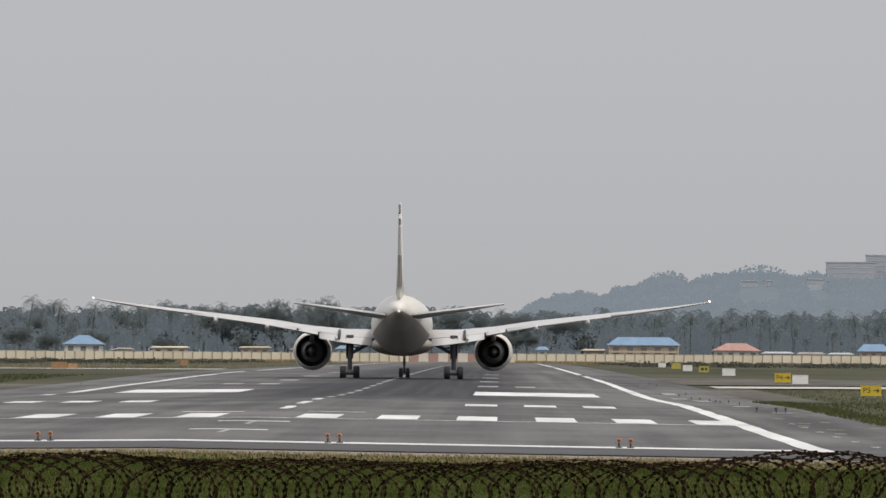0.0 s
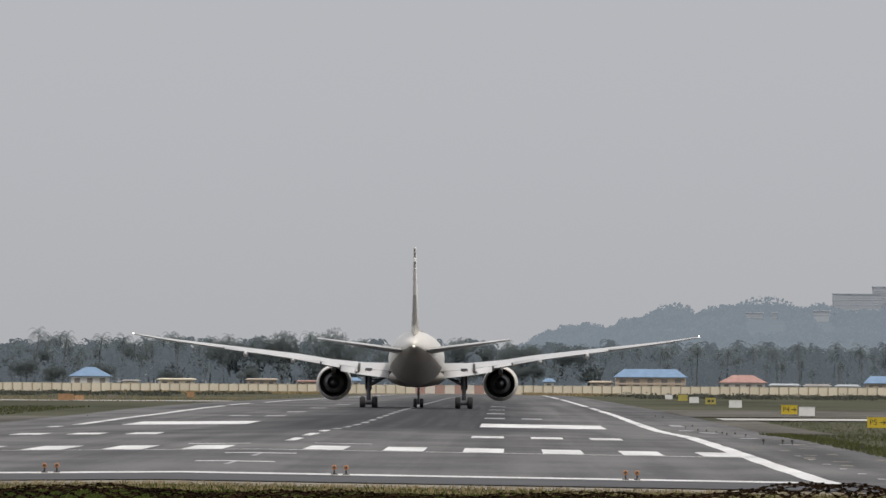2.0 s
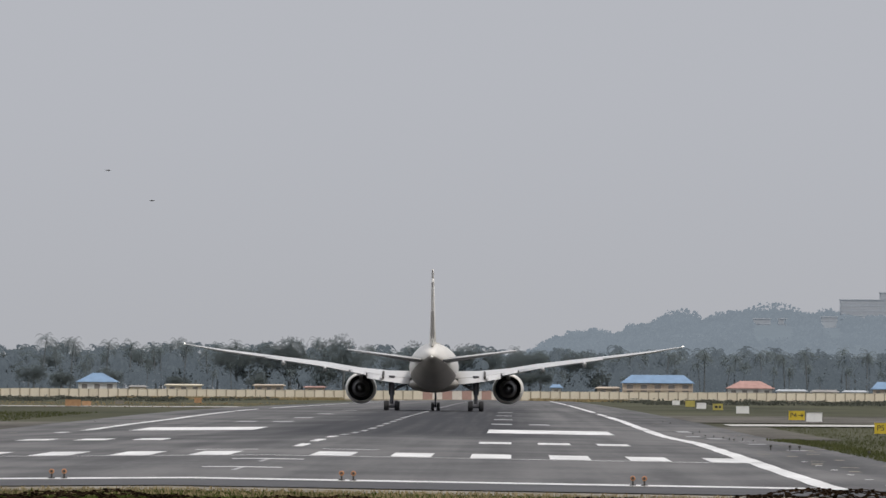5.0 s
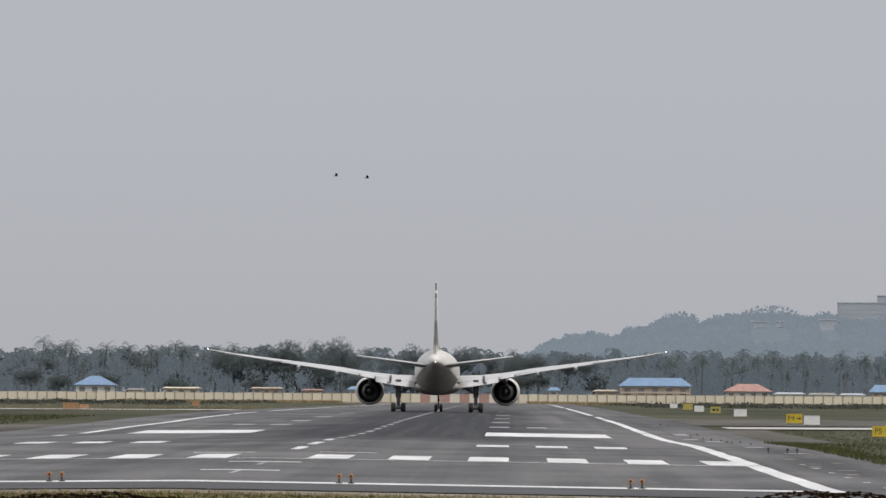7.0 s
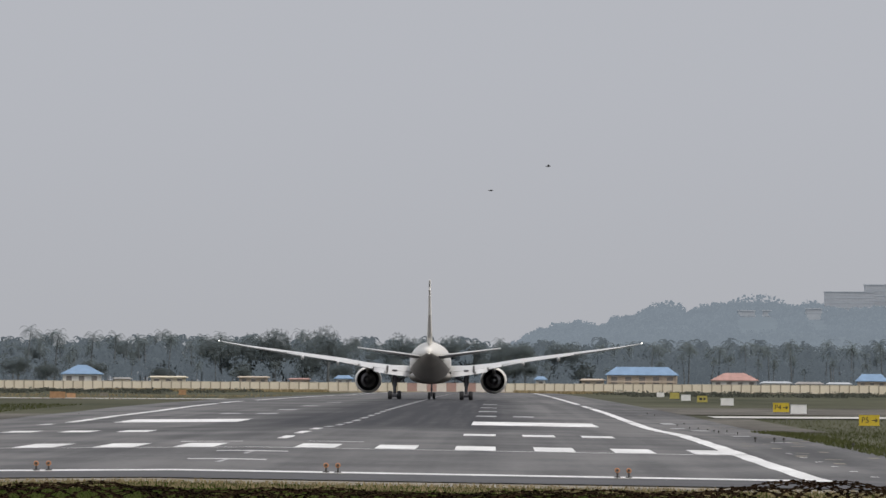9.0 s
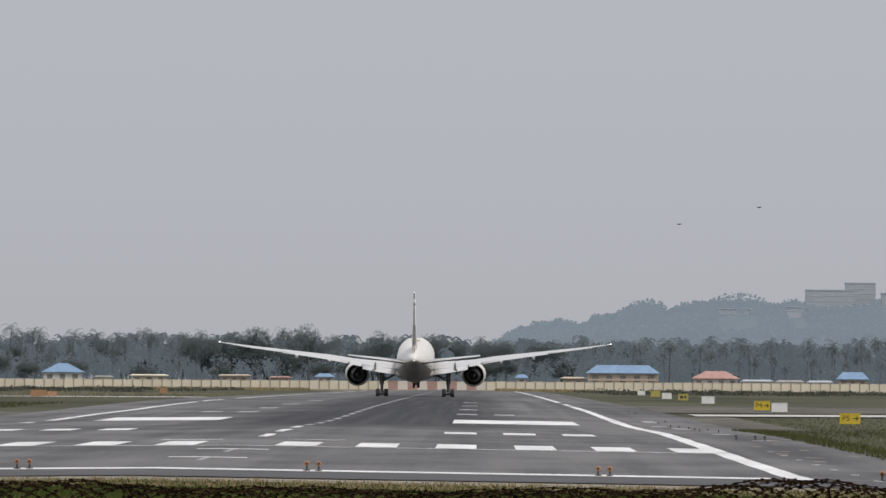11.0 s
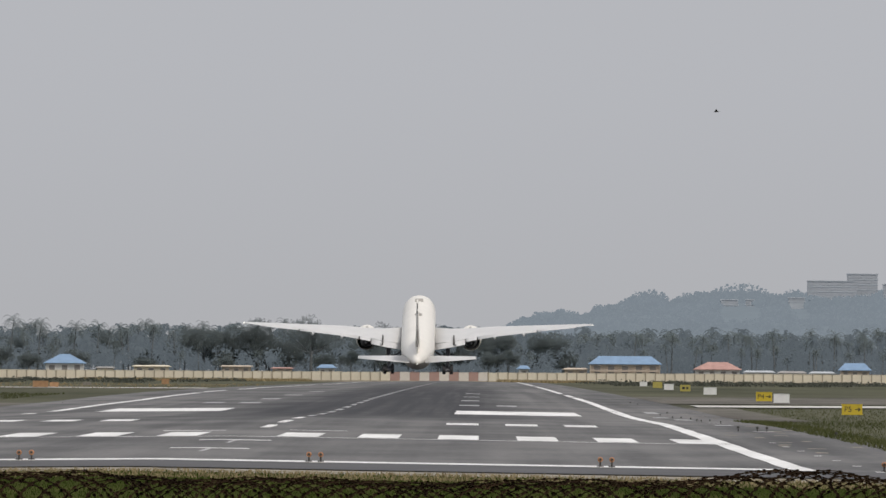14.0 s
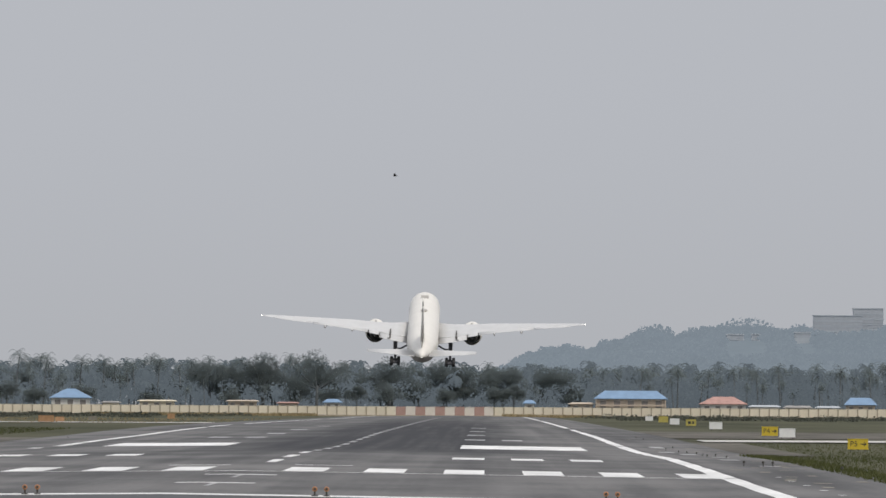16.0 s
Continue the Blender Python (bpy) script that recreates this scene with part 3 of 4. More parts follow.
def wall_row(name, x0, count, mats, label, top=1.75, pillars=True):
    base = lawn(0, WALL_Y) - 0.25
    root = tagged(empty(name, pose(x0, WALL_Y, base)), label, "wall", kind="structure")
    h = top - base
    meshes = []
    for m in mats:
        bm = bmesh.new()
        box(bm, 0.0, STEP - 0.02, -0.12, 0.12, 0.3, h)
        box(bm, 0.0, STEP - 0.02, -0.17, 0.17, h, h + 0.12)
        me = bpy.data.meshes.new("wall_panel")
        bm.to_mesh(me)
        bm.free()
        me.materials.append(m)
        meshes.append(me)
    bm = bmesh.new()
    box(bm, -0.19, 0.19, -0.26, 0.26, 0.0, h + 0.06)
    pil = bpy.data.meshes.new("pillar")
    bm.to_mesh(pil)
    bm.free()
    pil.materials.append(M["pillar"])
    for i in range(count):
        part("wall_panel", meshes[i % len(meshes)], None, root, at=pose(i * STEP, 0, random.uniform(-0.05, 0.05)))
        if pillars:
            part("pillar", pil, None, root, at=pose(i * STEP, 0, random.uniform(-0.06, 0.06)))
    bm = bmesh.new()
    box(bm, 0, count * STEP, -0.2, 0.2, -0.6, 0.32)
    part("plinth", bm, M["pillar"], root)
    return root


wall_row("wall_left", -182.0, 53, [M["cream"]], "cream painted perimeter wall of panels between brown pillars")
wall_row("wall_middle", -182.0 + 53 * STEP, 10, [M["red"], M["palewhite"]], "perimeter wall painted in red and white bays", pillars=False)
wall_row("wall_right", -182.0 + 63 * STEP, 45, [M["cream"]], "cream painted perimeter wall of panels between brown pillars")
wall_row("wall_far_right", -182.0 + 108 * STEP, 16, [M["greywall"]], "plain grey block perimeter wall", top=1.5)


# ---- trees ----
def strip_tree_mesh(name, quads, material):
    verts, faces = [], []
    for q in quads:
        k = len(verts)
        verts.extend(q)
        faces.append(tuple(range(k, k + len(q))))
    return mesh_of(name, verts, faces, material)


def frond_quads(rng, top, az, lift, length):
    """One feathered frond: a drooping rib with leaflets in a notched blade on either side."""
    out, p = [], Vector(top)
    d = Vector((math.cos(az) * math.cos(lift), math.sin(az) * math.cos(lift), math.sin(lift)))
    side = Vector((-math.sin(az), math.cos(az), 0))
    n = 7
    for i in range(n):
        q = p + d * (length / n)
        w0 = (0.25 + 0.75 * math.sin(math.pi * (i + 0.6) / (n + 0.6))) * 0.72
        w1 = w0 * 0.55
        for s in (-1, 1):
            drop = Vector((0, 0, -0.45))
            out.append((p, q, q + side * s * w1 + drop * w1 + d * 0.25, p + side * s * w0 + drop * w0 + d * 0.5))
        p = q
        d = (d + Vector((0, 0, -0.30 - 0.05 * i))).normalized()
    return out


def palm_mesh(seed, height):
    rng = random.Random(seed)
    lean = Vector((rng.uniform(-1.5, 1.5), rng.uniform(-1, 1), 0))
    pts = [Vector((lean.x * (k / 6) ** 2, lean.y * (k / 6) ** 2, height * k / 6)) for k in range(7)]
    bm = bmesh.new()
    rings = []
    for k, c in enumerate(pts):
        r = 0.26 - 0.13 * k / 6 + (0.12 if k == 0 else 0)
        rings.append([(c.x + r * math.cos(a * math.pi / 4), c.y + r * math.sin(a * math.pi / 4), c.z) for a in range(8)])
    loft(bm, rings)
    trunk = bpy.data.meshes.new("trunk")
    bm.to_mesh(trunk)
    bm.free()
    trunk.materials.append(M["trunk"])
    quads = []
    for i in range(30):
        lift = radians(rng.uniform(-35, 75))
        quads += frond_quads(rng, pts[-1] + Vector((0, 0, rng.uniform(-0.3, 0.3))), rng.uniform(0, 2 * math.pi), lift, rng.uniform(3.2, 4.6))
    for i in range(10):                                    # nuts and dry sheaths under the crown
        c = pts[-1] + Vector((rng.uniform(-0.5, 0.5), rng.uniform(-0.5, 0.5), rng.uniform(-0.9, -0.1)))
        a, b = Vector((0.25, 0, 0)), Vector((0, 0, 0.3))
        quads += [(c - a, c - b, c + a, c + b)]
    return trunk, strip_tree_mesh("crown", quads, M["frond"])


def leaf_cloud(rng, blobs, per, size):
    quads = []
    for c, r in blobs:
        for _ in range(per):
            v = Vector((rng.gauss(0, 1), rng.gauss(0, 1), rng.gauss(0, 1))).normalized()
            v = Vector(c) + Vector((v.x * r[0], v.y * r[1], v.z * r[2])) * rng.uniform(0.55, 1.08)
            u = Vector((rng.gauss(0, 1), rng.gauss(0, 1), rng.gauss(0, 1))).normalized()
            w = u.orthogonal().normalized()
            t = u.cross(w)
            a, b = w * size * rng.uniform(0.5, 1.2), t * size * rng.uniform(0.4, 0.9)
            quads.append((v - a - b * 0.3, v - b, v + a * 0.8, v + a * 0.2 + b))
    return quads


def broad_mesh(seed, height, width):
    rng = random.Random(seed)
    bm = bmesh.new()
    tube(bm, (0, 0, 0), (0.2, 0, height * 0.45), 0.45, 0.3, 8)
    blobs = []
    for i in range(13):
        a, r = rng.uniform(0, 2 * math.pi), width * 0.5 * math.sqrt(rng.random()) * 0.8
        z = height * (0.48 + 0.38 * rng.random() * (1 - 0.55 * (r / (width * 0.5)) ** 2) + 0.04)
        c = (r * math.cos(a), r * math.sin(a), z)
        s = rng.uniform(0.16, 0.25) * width
        blobs.append((c, (s, s, s * 0.72)))
        if i < 6:
            tube(bm, (0.2, 0, height * 0.4), c, 0.13, 0.04, 6)
    trunk = bpy.data.meshes.new("trunk")
    bm.to_mesh(trunk)
    bm.free()
    trunk.materials.append(M["trunk"])
    return trunk, strip_tree_mesh("crown", leaf_cloud(rng, blobs, 300, 0.55), M["leaf"])


def plant(kind, meshes, label, category, group, x, y, scale, turn):
    ob = tagged(empty(kind, pose(x, y, lawn(x, y) - 0.1, 0, 0, turn)), label, category, group)
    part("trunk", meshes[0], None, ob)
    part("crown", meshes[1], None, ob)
    ob.scale = (scale, scale, scale)
    return ob


rng = random.Random(11)
PALMS = [palm_mesh(40 + i, h) for i, h in enumerate((12.5, 13.5, 14.5, 15.5, 16.5))]
BROADS = [broad_mesh(70 + i, h, w) for i, (h, w) in enumerate(((14, 13), (16, 15), (12, 12), (17, 11)))]
for row, (y, gap, lo, hi) in enumerate(((3545, 8.0, 0.66, 0.88), (3566, 5.0, 0.84, 1.02), (3592, 4.5, 0.95, 1.1), (3630, 4.5, 1.0, 1.14))):
    x = -176.0
    while x < 180:
        x += gap * rng.uniform(0.6, 1.45)
        # palms grow thicker over on the far right, leafy trees in the left and middle
        leafy = 0.30 if x < -75 else 0.75 if x < 40 else 0.10
        low_side = 1.0 if x < 20 else 0.9
        yy = y + rng.uniform(-10, 10)
        if rng.random() < leafy:
            plant("broadleaf_tree", rng.choice(BROADS), "leafy tree in the belt behind the wall, paled for haze", "tree", "tree belt behind the wall", x, yy, rng.uniform(lo, hi) * 0.97 * low_side, rng.uniform(0, 360))
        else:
            plant("coconut_palm", rng.choice(PALMS), "tall coconut palm with drooping fronds paled for haze", "palm tree", "palm belt behind the wall", x, yy, rng.uniform(lo, hi) * low_side, rng.uniform(0, 360))
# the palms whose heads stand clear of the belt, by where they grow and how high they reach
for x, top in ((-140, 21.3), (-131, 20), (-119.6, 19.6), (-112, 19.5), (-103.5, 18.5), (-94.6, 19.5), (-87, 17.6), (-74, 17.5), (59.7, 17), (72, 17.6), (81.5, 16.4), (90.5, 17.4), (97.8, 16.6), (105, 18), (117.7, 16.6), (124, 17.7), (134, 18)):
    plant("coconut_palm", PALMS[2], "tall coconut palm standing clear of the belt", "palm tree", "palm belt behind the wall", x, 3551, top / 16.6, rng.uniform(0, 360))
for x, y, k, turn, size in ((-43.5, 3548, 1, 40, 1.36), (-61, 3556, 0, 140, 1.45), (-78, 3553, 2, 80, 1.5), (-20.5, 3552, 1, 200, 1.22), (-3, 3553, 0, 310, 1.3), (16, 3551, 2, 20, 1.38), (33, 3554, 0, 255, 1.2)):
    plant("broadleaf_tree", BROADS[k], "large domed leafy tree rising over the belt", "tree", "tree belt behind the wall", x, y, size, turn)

# the scrub that closes the belt below the crowns, its haze painted as emission
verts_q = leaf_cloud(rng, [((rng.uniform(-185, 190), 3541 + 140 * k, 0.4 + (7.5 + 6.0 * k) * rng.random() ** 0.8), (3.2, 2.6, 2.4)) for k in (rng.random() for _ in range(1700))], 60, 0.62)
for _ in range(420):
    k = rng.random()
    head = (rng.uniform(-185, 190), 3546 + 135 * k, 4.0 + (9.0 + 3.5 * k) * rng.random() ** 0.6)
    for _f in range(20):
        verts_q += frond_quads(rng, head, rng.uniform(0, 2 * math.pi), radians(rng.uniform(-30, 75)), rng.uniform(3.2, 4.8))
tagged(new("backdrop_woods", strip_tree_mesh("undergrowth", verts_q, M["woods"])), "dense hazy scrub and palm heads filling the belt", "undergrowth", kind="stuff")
for x0, x1, n_clumps in ((40, 190, 230), (-190, -62, 170)):
    verts_q = leaf_cloud(rng, [((x, y, lawn(x, y) + 0.1), (rng.uniform(2, 6), 3.0, rng.uniform(0.4, 1.1))) for x, y in ((rng.uniform(x0, x1), rng.uniform(2500, 3440)) for _ in range(n_clumps))], 60, 0.4)
    tagged(new("shrubs", strip_tree_mesh("shrubs", verts_q, M["shrub"])), "low dark shrubs along the foot of the wall", "shrubs", kind="stuff")


# ---- houses behind the wall ----
def house(name, label, x, y, w, d, eave, ridge, wall_m, roof_m, bays, hip=0.35, verandah=False):
    z0 = lawn(x, y)
    root = tagged(empty(name, pose(x, y, z0)), label, "house", "houses behind the wall")
    bm = bmesh.new()
    box(bm, -w / 2, w / 2, -d / 2, d / 2, -0.3, eave)
    body = part("house_wall", bm, wall_m, root)
    o, hw, hd = 0.7, w / 2 + 0.7, d / 2 + 0.7
    rx = w / 2 * (1 - hip)
    v = [(-hw, -hd, eave), (hw, -hd, eave), (hw, hd, eave), (-hw, hd, eave), (-rx, 0, ridge), (rx, 0, ridge),
         (-hw, -hd, eave - 0.2), (hw, -hd, eave - 0.2), (hw, hd, eave - 0.2), (-hw, hd, eave - 0.2)]
    f = [(0, 1, 5, 4), (1, 2, 5), (2, 3, 4, 5), (3, 0, 4), (6, 7, 1, 0), (7, 8, 2, 1), (8, 9, 3, 2), (9, 6, 0, 3), (9, 8, 7, 6)]
    part("roof", mesh_of("roof", v, f, roof_m), None, root)
    for i in range(bays):
        cx = -w / 2 + w * (i + 0.5) / bays
        bw = w / bays * 0.22
        zb = eave * 0.42
        win = part("window", box(bmesh.new(), cx - bw, cx + bw, -d / 2 - 0.05, -d / 2 + 0.05, zb, eave - 0.7), M["glass"], root, "dark window")
        part("window_sill", box(bmesh.new(), cx - bw - 0.1, cx + bw + 0.1, -d / 2 - 0.22, -d / 2 - 0.05, zb - 0.14, zb), M["plaster"], win)
        part("lintel", box(bmesh.new(), cx - bw - 0.1, cx + bw + 0.1, -d / 2 - 0.3, -d / 2 - 0.05, eave - 0.68, eave - 0.56), M["plaster"], win)
    if verandah:
        for i in range(bays + 1):
            cx = -w / 2 + w * i / bays
            part("verandah_post", box(bmesh.new(), cx - 0.13, cx + 0.13, -hd + 0.1, -hd + 0.36, -0.3, eave - 0.2), wall_m, root)
        part("verandah_band", box(bmesh.new(), -w / 2, w / 2, -hd + 0.12, -hd + 0.34, eave * 0.60, eave * 0.68), wall_m, root)
    return root


house("bungalow", "peach bungalow with a wide blue hipped sheet roof", 56.6, 3518, 22.0, 9, 6.1, 8.6, M["peach"], M["blueroof"], 5, 0.25, True)
house("bungalow", "low house with a red tiled hipped roof", 86.0, 3520, 14.0, 8, 4.6, 6.9, M["plaster"], M["redroof"], 4, 0.55)
house("shed", "long low white shed beside the red-roofed house", 99.0, 3512, 9.0, 5, 3.8, 4.3, M["plaster"], M["concrete"], 4, 0.1)
house("shed", "low whitewashed shed behind the wall", 109.5, 3514, 8.0, 5, 3.6, 4.2, M["plaster"], M["greywall"], 3, 0.1)
house("shed", "low grey shed behind the wall", 119.0, 3514, 7.0, 5, 3.6, 4.1, M["concrete"], M["concrete"], 3, 0.1)
house("bungalow", "small house with a blue sheet roof among palms", 129.5, 3519, 9.0, 7, 4.6, 6.8, M["peach"], M["blueroof"], 3, 0.3)
house("shed", "pink-walled outbuilding behind the wall", -52.0, 3515, 6.0, 5, 4.1, 4.4, M["peach"], M["redroof"], 2, 0.1)
house("shed", "cream outbuilding with a low roof", -108.0, 3514, 5.0, 5, 3.9, 4.3, M["cream"], M["greywall"], 2, 0.1)
house("bungalow", "pale bungalow with a steep blue hipped roof", -121.0, 3519, 12.0, 8, 5.4, 8.2, M["plaster"], M["blueroof"], 3, 0.75)
house("shed", "cream flat-roofed outbuilding above the wall", -93.5, 3516, 11.0, 6, 4.5, 4.8, M["cream"], M["cream"], 3, 0.05)
house("shed", "pinkish flat-roofed outbuilding above the wall", -66.5, 3516, 9.0, 6, 4.6, 4.9, M["peach"], M["peach"], 3, 0.05)
house("shed", "low peach outbuilding by the palms", 41.0, 3517, 7.0, 5, 4.4, 4.8, M["peach"], M["peach"], 2, 0.1)
house("shed", "blue-roofed hut half hidden by trees", -38.0, 3522, 5.0, 4, 4.4, 5.4, M["plaster"], M["blueroof"], 2, 0.3)
house("shed", "small blue-roofed hut half hidden by trees", 24.5, 3522, 3.0, 4, 4.4, 5.4, M["plaster"], M["blueroof"], 1, 0.3)


# ---- the far hill ----
def crest(x):
    """The ridge: a low shoulder, a step up, then a long top that rises towards the offices."""
    base = np.interp(x, (-60, 14, 24, 36, 44, 54, 58, 70, 80, 88, 100, 118, 130, 145, 170, 330), (4, 12, 17.5, 22.5, 23, 21.5, 24, 27, 30.5, 27.5, 30, 32.5, 31, 31.5, 32.5, 36))
    return float(base) + 2.0 + 0.8 * noise.noise((x * 0.09, 0, 7))


def hill_z(x, y):
    u = max(0.0, 1 - ((y - 4640) / 320) ** 2)
    return -3 + (crest(x) + 1) * u ** 0.8 + 1.2 * noise.noise((x * 0.06, y * 0.03, 1))


# hill and its trees share the material with haze painted into its glow
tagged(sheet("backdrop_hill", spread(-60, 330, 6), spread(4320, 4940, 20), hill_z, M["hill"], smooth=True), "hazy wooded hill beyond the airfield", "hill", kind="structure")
blobs = []
for _ in range(1500):
    x, y = rng.uniform(-25, 235), rng.uniform(4380, 4700)
    r = rng.uniform(1.8, 3.6)
    if 4440 < y < 4550 and min(abs(x - 112.5) / 5.5, abs(x - 121) / 4, abs(x - 139.8) / 5) < 1:
        continue
    blobs.append(((x, y, hill_z(x, y) + r * 0.45), (r * 1.3, r, r * 0.85)))
for x, r in ((36, 3.0), (43, 3.4), (50, 2.6), (60, 3.0), (73, 3.2), (77, 3.6), (82, 4.2), (85, 3.6), (97, 3.6), (101, 3.2), (110, 3.8), (116, 4.4), (122, 4.2), (128, 3.2), (140.5, 3.6), (141.5, 3.0), (158, 3.4), (176, 4.2), (186, 4.0)):
    y = 4520 if x > 150 else 4600
    blobs.append(((x, y, hill_z(x, y) + r * (0.1 if x > 150 else 0.75)), (r * 1.2, r, r * 0.95)))
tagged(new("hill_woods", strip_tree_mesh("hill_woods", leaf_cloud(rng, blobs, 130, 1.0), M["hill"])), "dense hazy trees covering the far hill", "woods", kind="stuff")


def block(name, label, x, y, z, w, d, floors, fh, bays, mat_):
    root = tagged(empty(name, pose(x, y, z)), label, "building", "buildings on the hill")
    h = floors * fh
    part("tower_wall", box(bmesh.new(), -w / 2, w / 2, -d / 2, d / 2, -4, h), mat_, root)
    part("parapet", box(bmesh.new(), -w / 2 - 0.25, w / 2 + 0.25, -d / 2 - 0.25, d / 2 + 0.25, h, h + 0.4), mat_, root)
    for f in range(floors):
        part("slab_band", box(bmesh.new(), -w / 2 - 0.3, w / 2 + 0.3, -d / 2 - 0.12, -d / 2, f * fh - 0.12, f * fh + 0.3), mat_, root)
        for b in range(bays):
            cx = -w / 2 + w * (b + 0.5) / bays
            part("window", box(bmesh.new(), cx - w / bays * 0.47, cx + w / bays * 0.47, -d / 2 - 0.06, -d / 2 + 0.04, f * fh + 0.55, f * fh + fh - 0.4), M["paleglass"], root)
    return root


block("office_block", "long pale office block with banded windows on the hill", 155.0, 4560, 33.2, 20.0, 10, 3, 2.15, 9, M["concrete"])
block("office_tower", "taller pale tower block on the hill", 168.0, 4575, 32.0, 12.3, 10, 5, 2.15, 4, M["concrete"])
block("office_block", "pale office wing with banded windows on the hill", 186.0, 4556, 32.0, 20.0, 10, 3, 2.15, 9, M["concrete"])
block("hill_house", "small white house among the hill trees", 112.5, 4545, 29.6, 7.0, 6, 1, 2.0, 3, M["concrete"])
block("hill_house", "small white house among the hill trees", 121.0, 4545, 29.8, 3.4, 5, 1, 1.9, 1, M["concrete"])
block("hill_house", "small white house below the office block", 139.8, 4535, 31.0, 6.5, 5, 1, 1.5, 2, M["concrete"])


# ---- signs and lights beside the runway ----
def text_mesh(body, size):
    cu = bpy.data.curves.new("text", "FONT")
    cu.body, cu.size, cu.extrude = body, size, 0.006
    cu.align_x, cu.align_y = "CENTER", "CENTER"
    ob = bpy.data.objects.new("text", cu)
    scene.collection.objects.link(ob)
    me = bpy.data.meshes.new_from_object(ob.evaluated_get(bpy.context.evaluated_depsgraph_get()))
    bpy.data.objects.remove(ob)
    me.materials.clear()
    me.materials.append(M["black"])
    return me


def arrow_mesh(s):
    bm = bmesh.new()
    box(bm, -0.5 * s, 0.25 * s, -0.07 * s, 0.07 * s, -0.004, 0.004)
    for k in (-1, 1):
        g = bmesh.ops.create_cube(bm, size=1.0)
        bmesh.ops.transform(bm, matrix=Matrix.Translation((0.22 * s, k * 0.13 * s, 0)) @ Matrix.Rotation(-k * radians(40), 4, "Z") @ Matrix.Diagonal((0.5 * s, 0.14 * s, 0.008, 1)), verts=g["verts"])
    me = bpy.data.meshes.new("arrow")
    bm.to_mesh(me)
    bm.free()
    me.materials.append(M["black"])
    return me


def sign(label, x, y, w, h, face, words="", turn=0, foot=0.22, bars=False):
    root = tagged(empty("taxiway_sign", pose(x, y, lawn(x, y), 0, 0, turn)), label, "airport sign", "signs beside the runway")
    part("sign_box", box(bmesh.new(), -w / 2, w / 2, -0.12, 0.12, foot, foot + h, 0.02), face, root)
    for zz in (foot - 0.03, foot + h - 0.02):
        part("frame_rail", box(bmesh.new(), -w / 2 - 0.03, w / 2 + 0.03, -0.14, 0.14, zz, zz + 0.05), face, root)
    for k in (-0.35, 0.35):
        part("leg", tube(bmesh.new(), (k * w, 0, -0.1), (k * w, 0, foot), 0.04), M["dark"], root)
    if bars:
        for xa, xb in ((-0.3, -0.02), (0.1, 0.3)):
            part("lettering", box(bmesh.new(), xa * w, xb * w, -0.135, -0.12, foot + h * 0.3, foot + h * 0.7), M["black"], root)
    if words:
        flat = Matrix.Rotation(radians(90), 4, "X")
        part("lettering", text_mesh(words, h * 0.78), None, root, at=Matrix.Translation((-0.2 * w, -0.13, foot + h * 0.5)) @ flat)
        part("arrow", arrow_mesh(h * 0.62), None, root, at=Matrix.Translation((0.28 * w, -0.13, foot + h * 0.5)) @ flat)
    return root


def side_x(u, d):
    return EYE[0] + (u - 850) * d / F_LEN


sign("yellow taxiway sign lettered P5 with an arrow", side_x(1507.5, 870), 870, 1.6, 0.78, M["yellow"], "P5")
sign("yellow taxiway sign lettered P4 with an arrow", side_x(1351.5, 1180), 1180, 1.7, 0.92, M["yellow"], "P4")
sign("white blank back of a runway sign", side_x(1382.5, 1120), 1120, 1.6, 0.85, M["signback"])
sign("white blank back of a runway sign", side_x(1256, 1500), 1500, 1.75, 0.92, M["signback"])
sign("dull yellow taxiway sign on the grass", side_x(1212, 1720), 1720, 1.6, 0.95, M["dullyellow"], bars=True)
sign("white blank back of a runway sign", side_x(1183, 1850), 1850, 1.6, 0.95, M["signback"])
sign("dull yellow taxiway sign on the grass", side_x(1163, 2100), 2100, 1.8, 1.1, M["dullyellow"])
sign("white blank back of a runway sign", side_x(1138, 2350), 2350, 1.6, 0.9, M["signback"])
sign("faded orange sign box on the grass", side_x(71, 1560), 1560, 2.2, 0.85, M["oldorange"])
sign("faded orange sign box on the grass", side_x(95, 1600), 1600, 1.3, 0.6, M["oldorange"])
sign("pale small sign box on the grass", side_x(153, 1800), 1800, 1.4, 0.55, M["verge"])
sign("faded orange sign box on the grass", side_x(292, 2100), 2100, 1.4, 0.9, M["oldorange"])


def end_lamp():
    root = tagged(empty("runway_end_lamp"), "rusty orange runway lamp on a short stalk", "runway lamp", "lamps across the runway end")
    part("stalk", tube(bmesh.new(), (0, 0, -0.02), (0, 0, 0.17), 0.035, 0.03), M["dark"], root)
    part("base_plate", tube(bmesh.new(), (0, 0, 0.0), (0, 0, 0.03), 0.12, 0.11, 14), M["dark"], root)
    part("lamp_head", ball(bmesh.new(), (0, 0, 0.24), (0.095, 0.095, 0.09), 14), M["orange"], root, "", True)
    part("lens_ring", tube(bmesh.new(), (0, -0.06, 0.245), (0, -0.112, 0.245), 0.05, 0.04, 14), M["dark"], root)
    return root


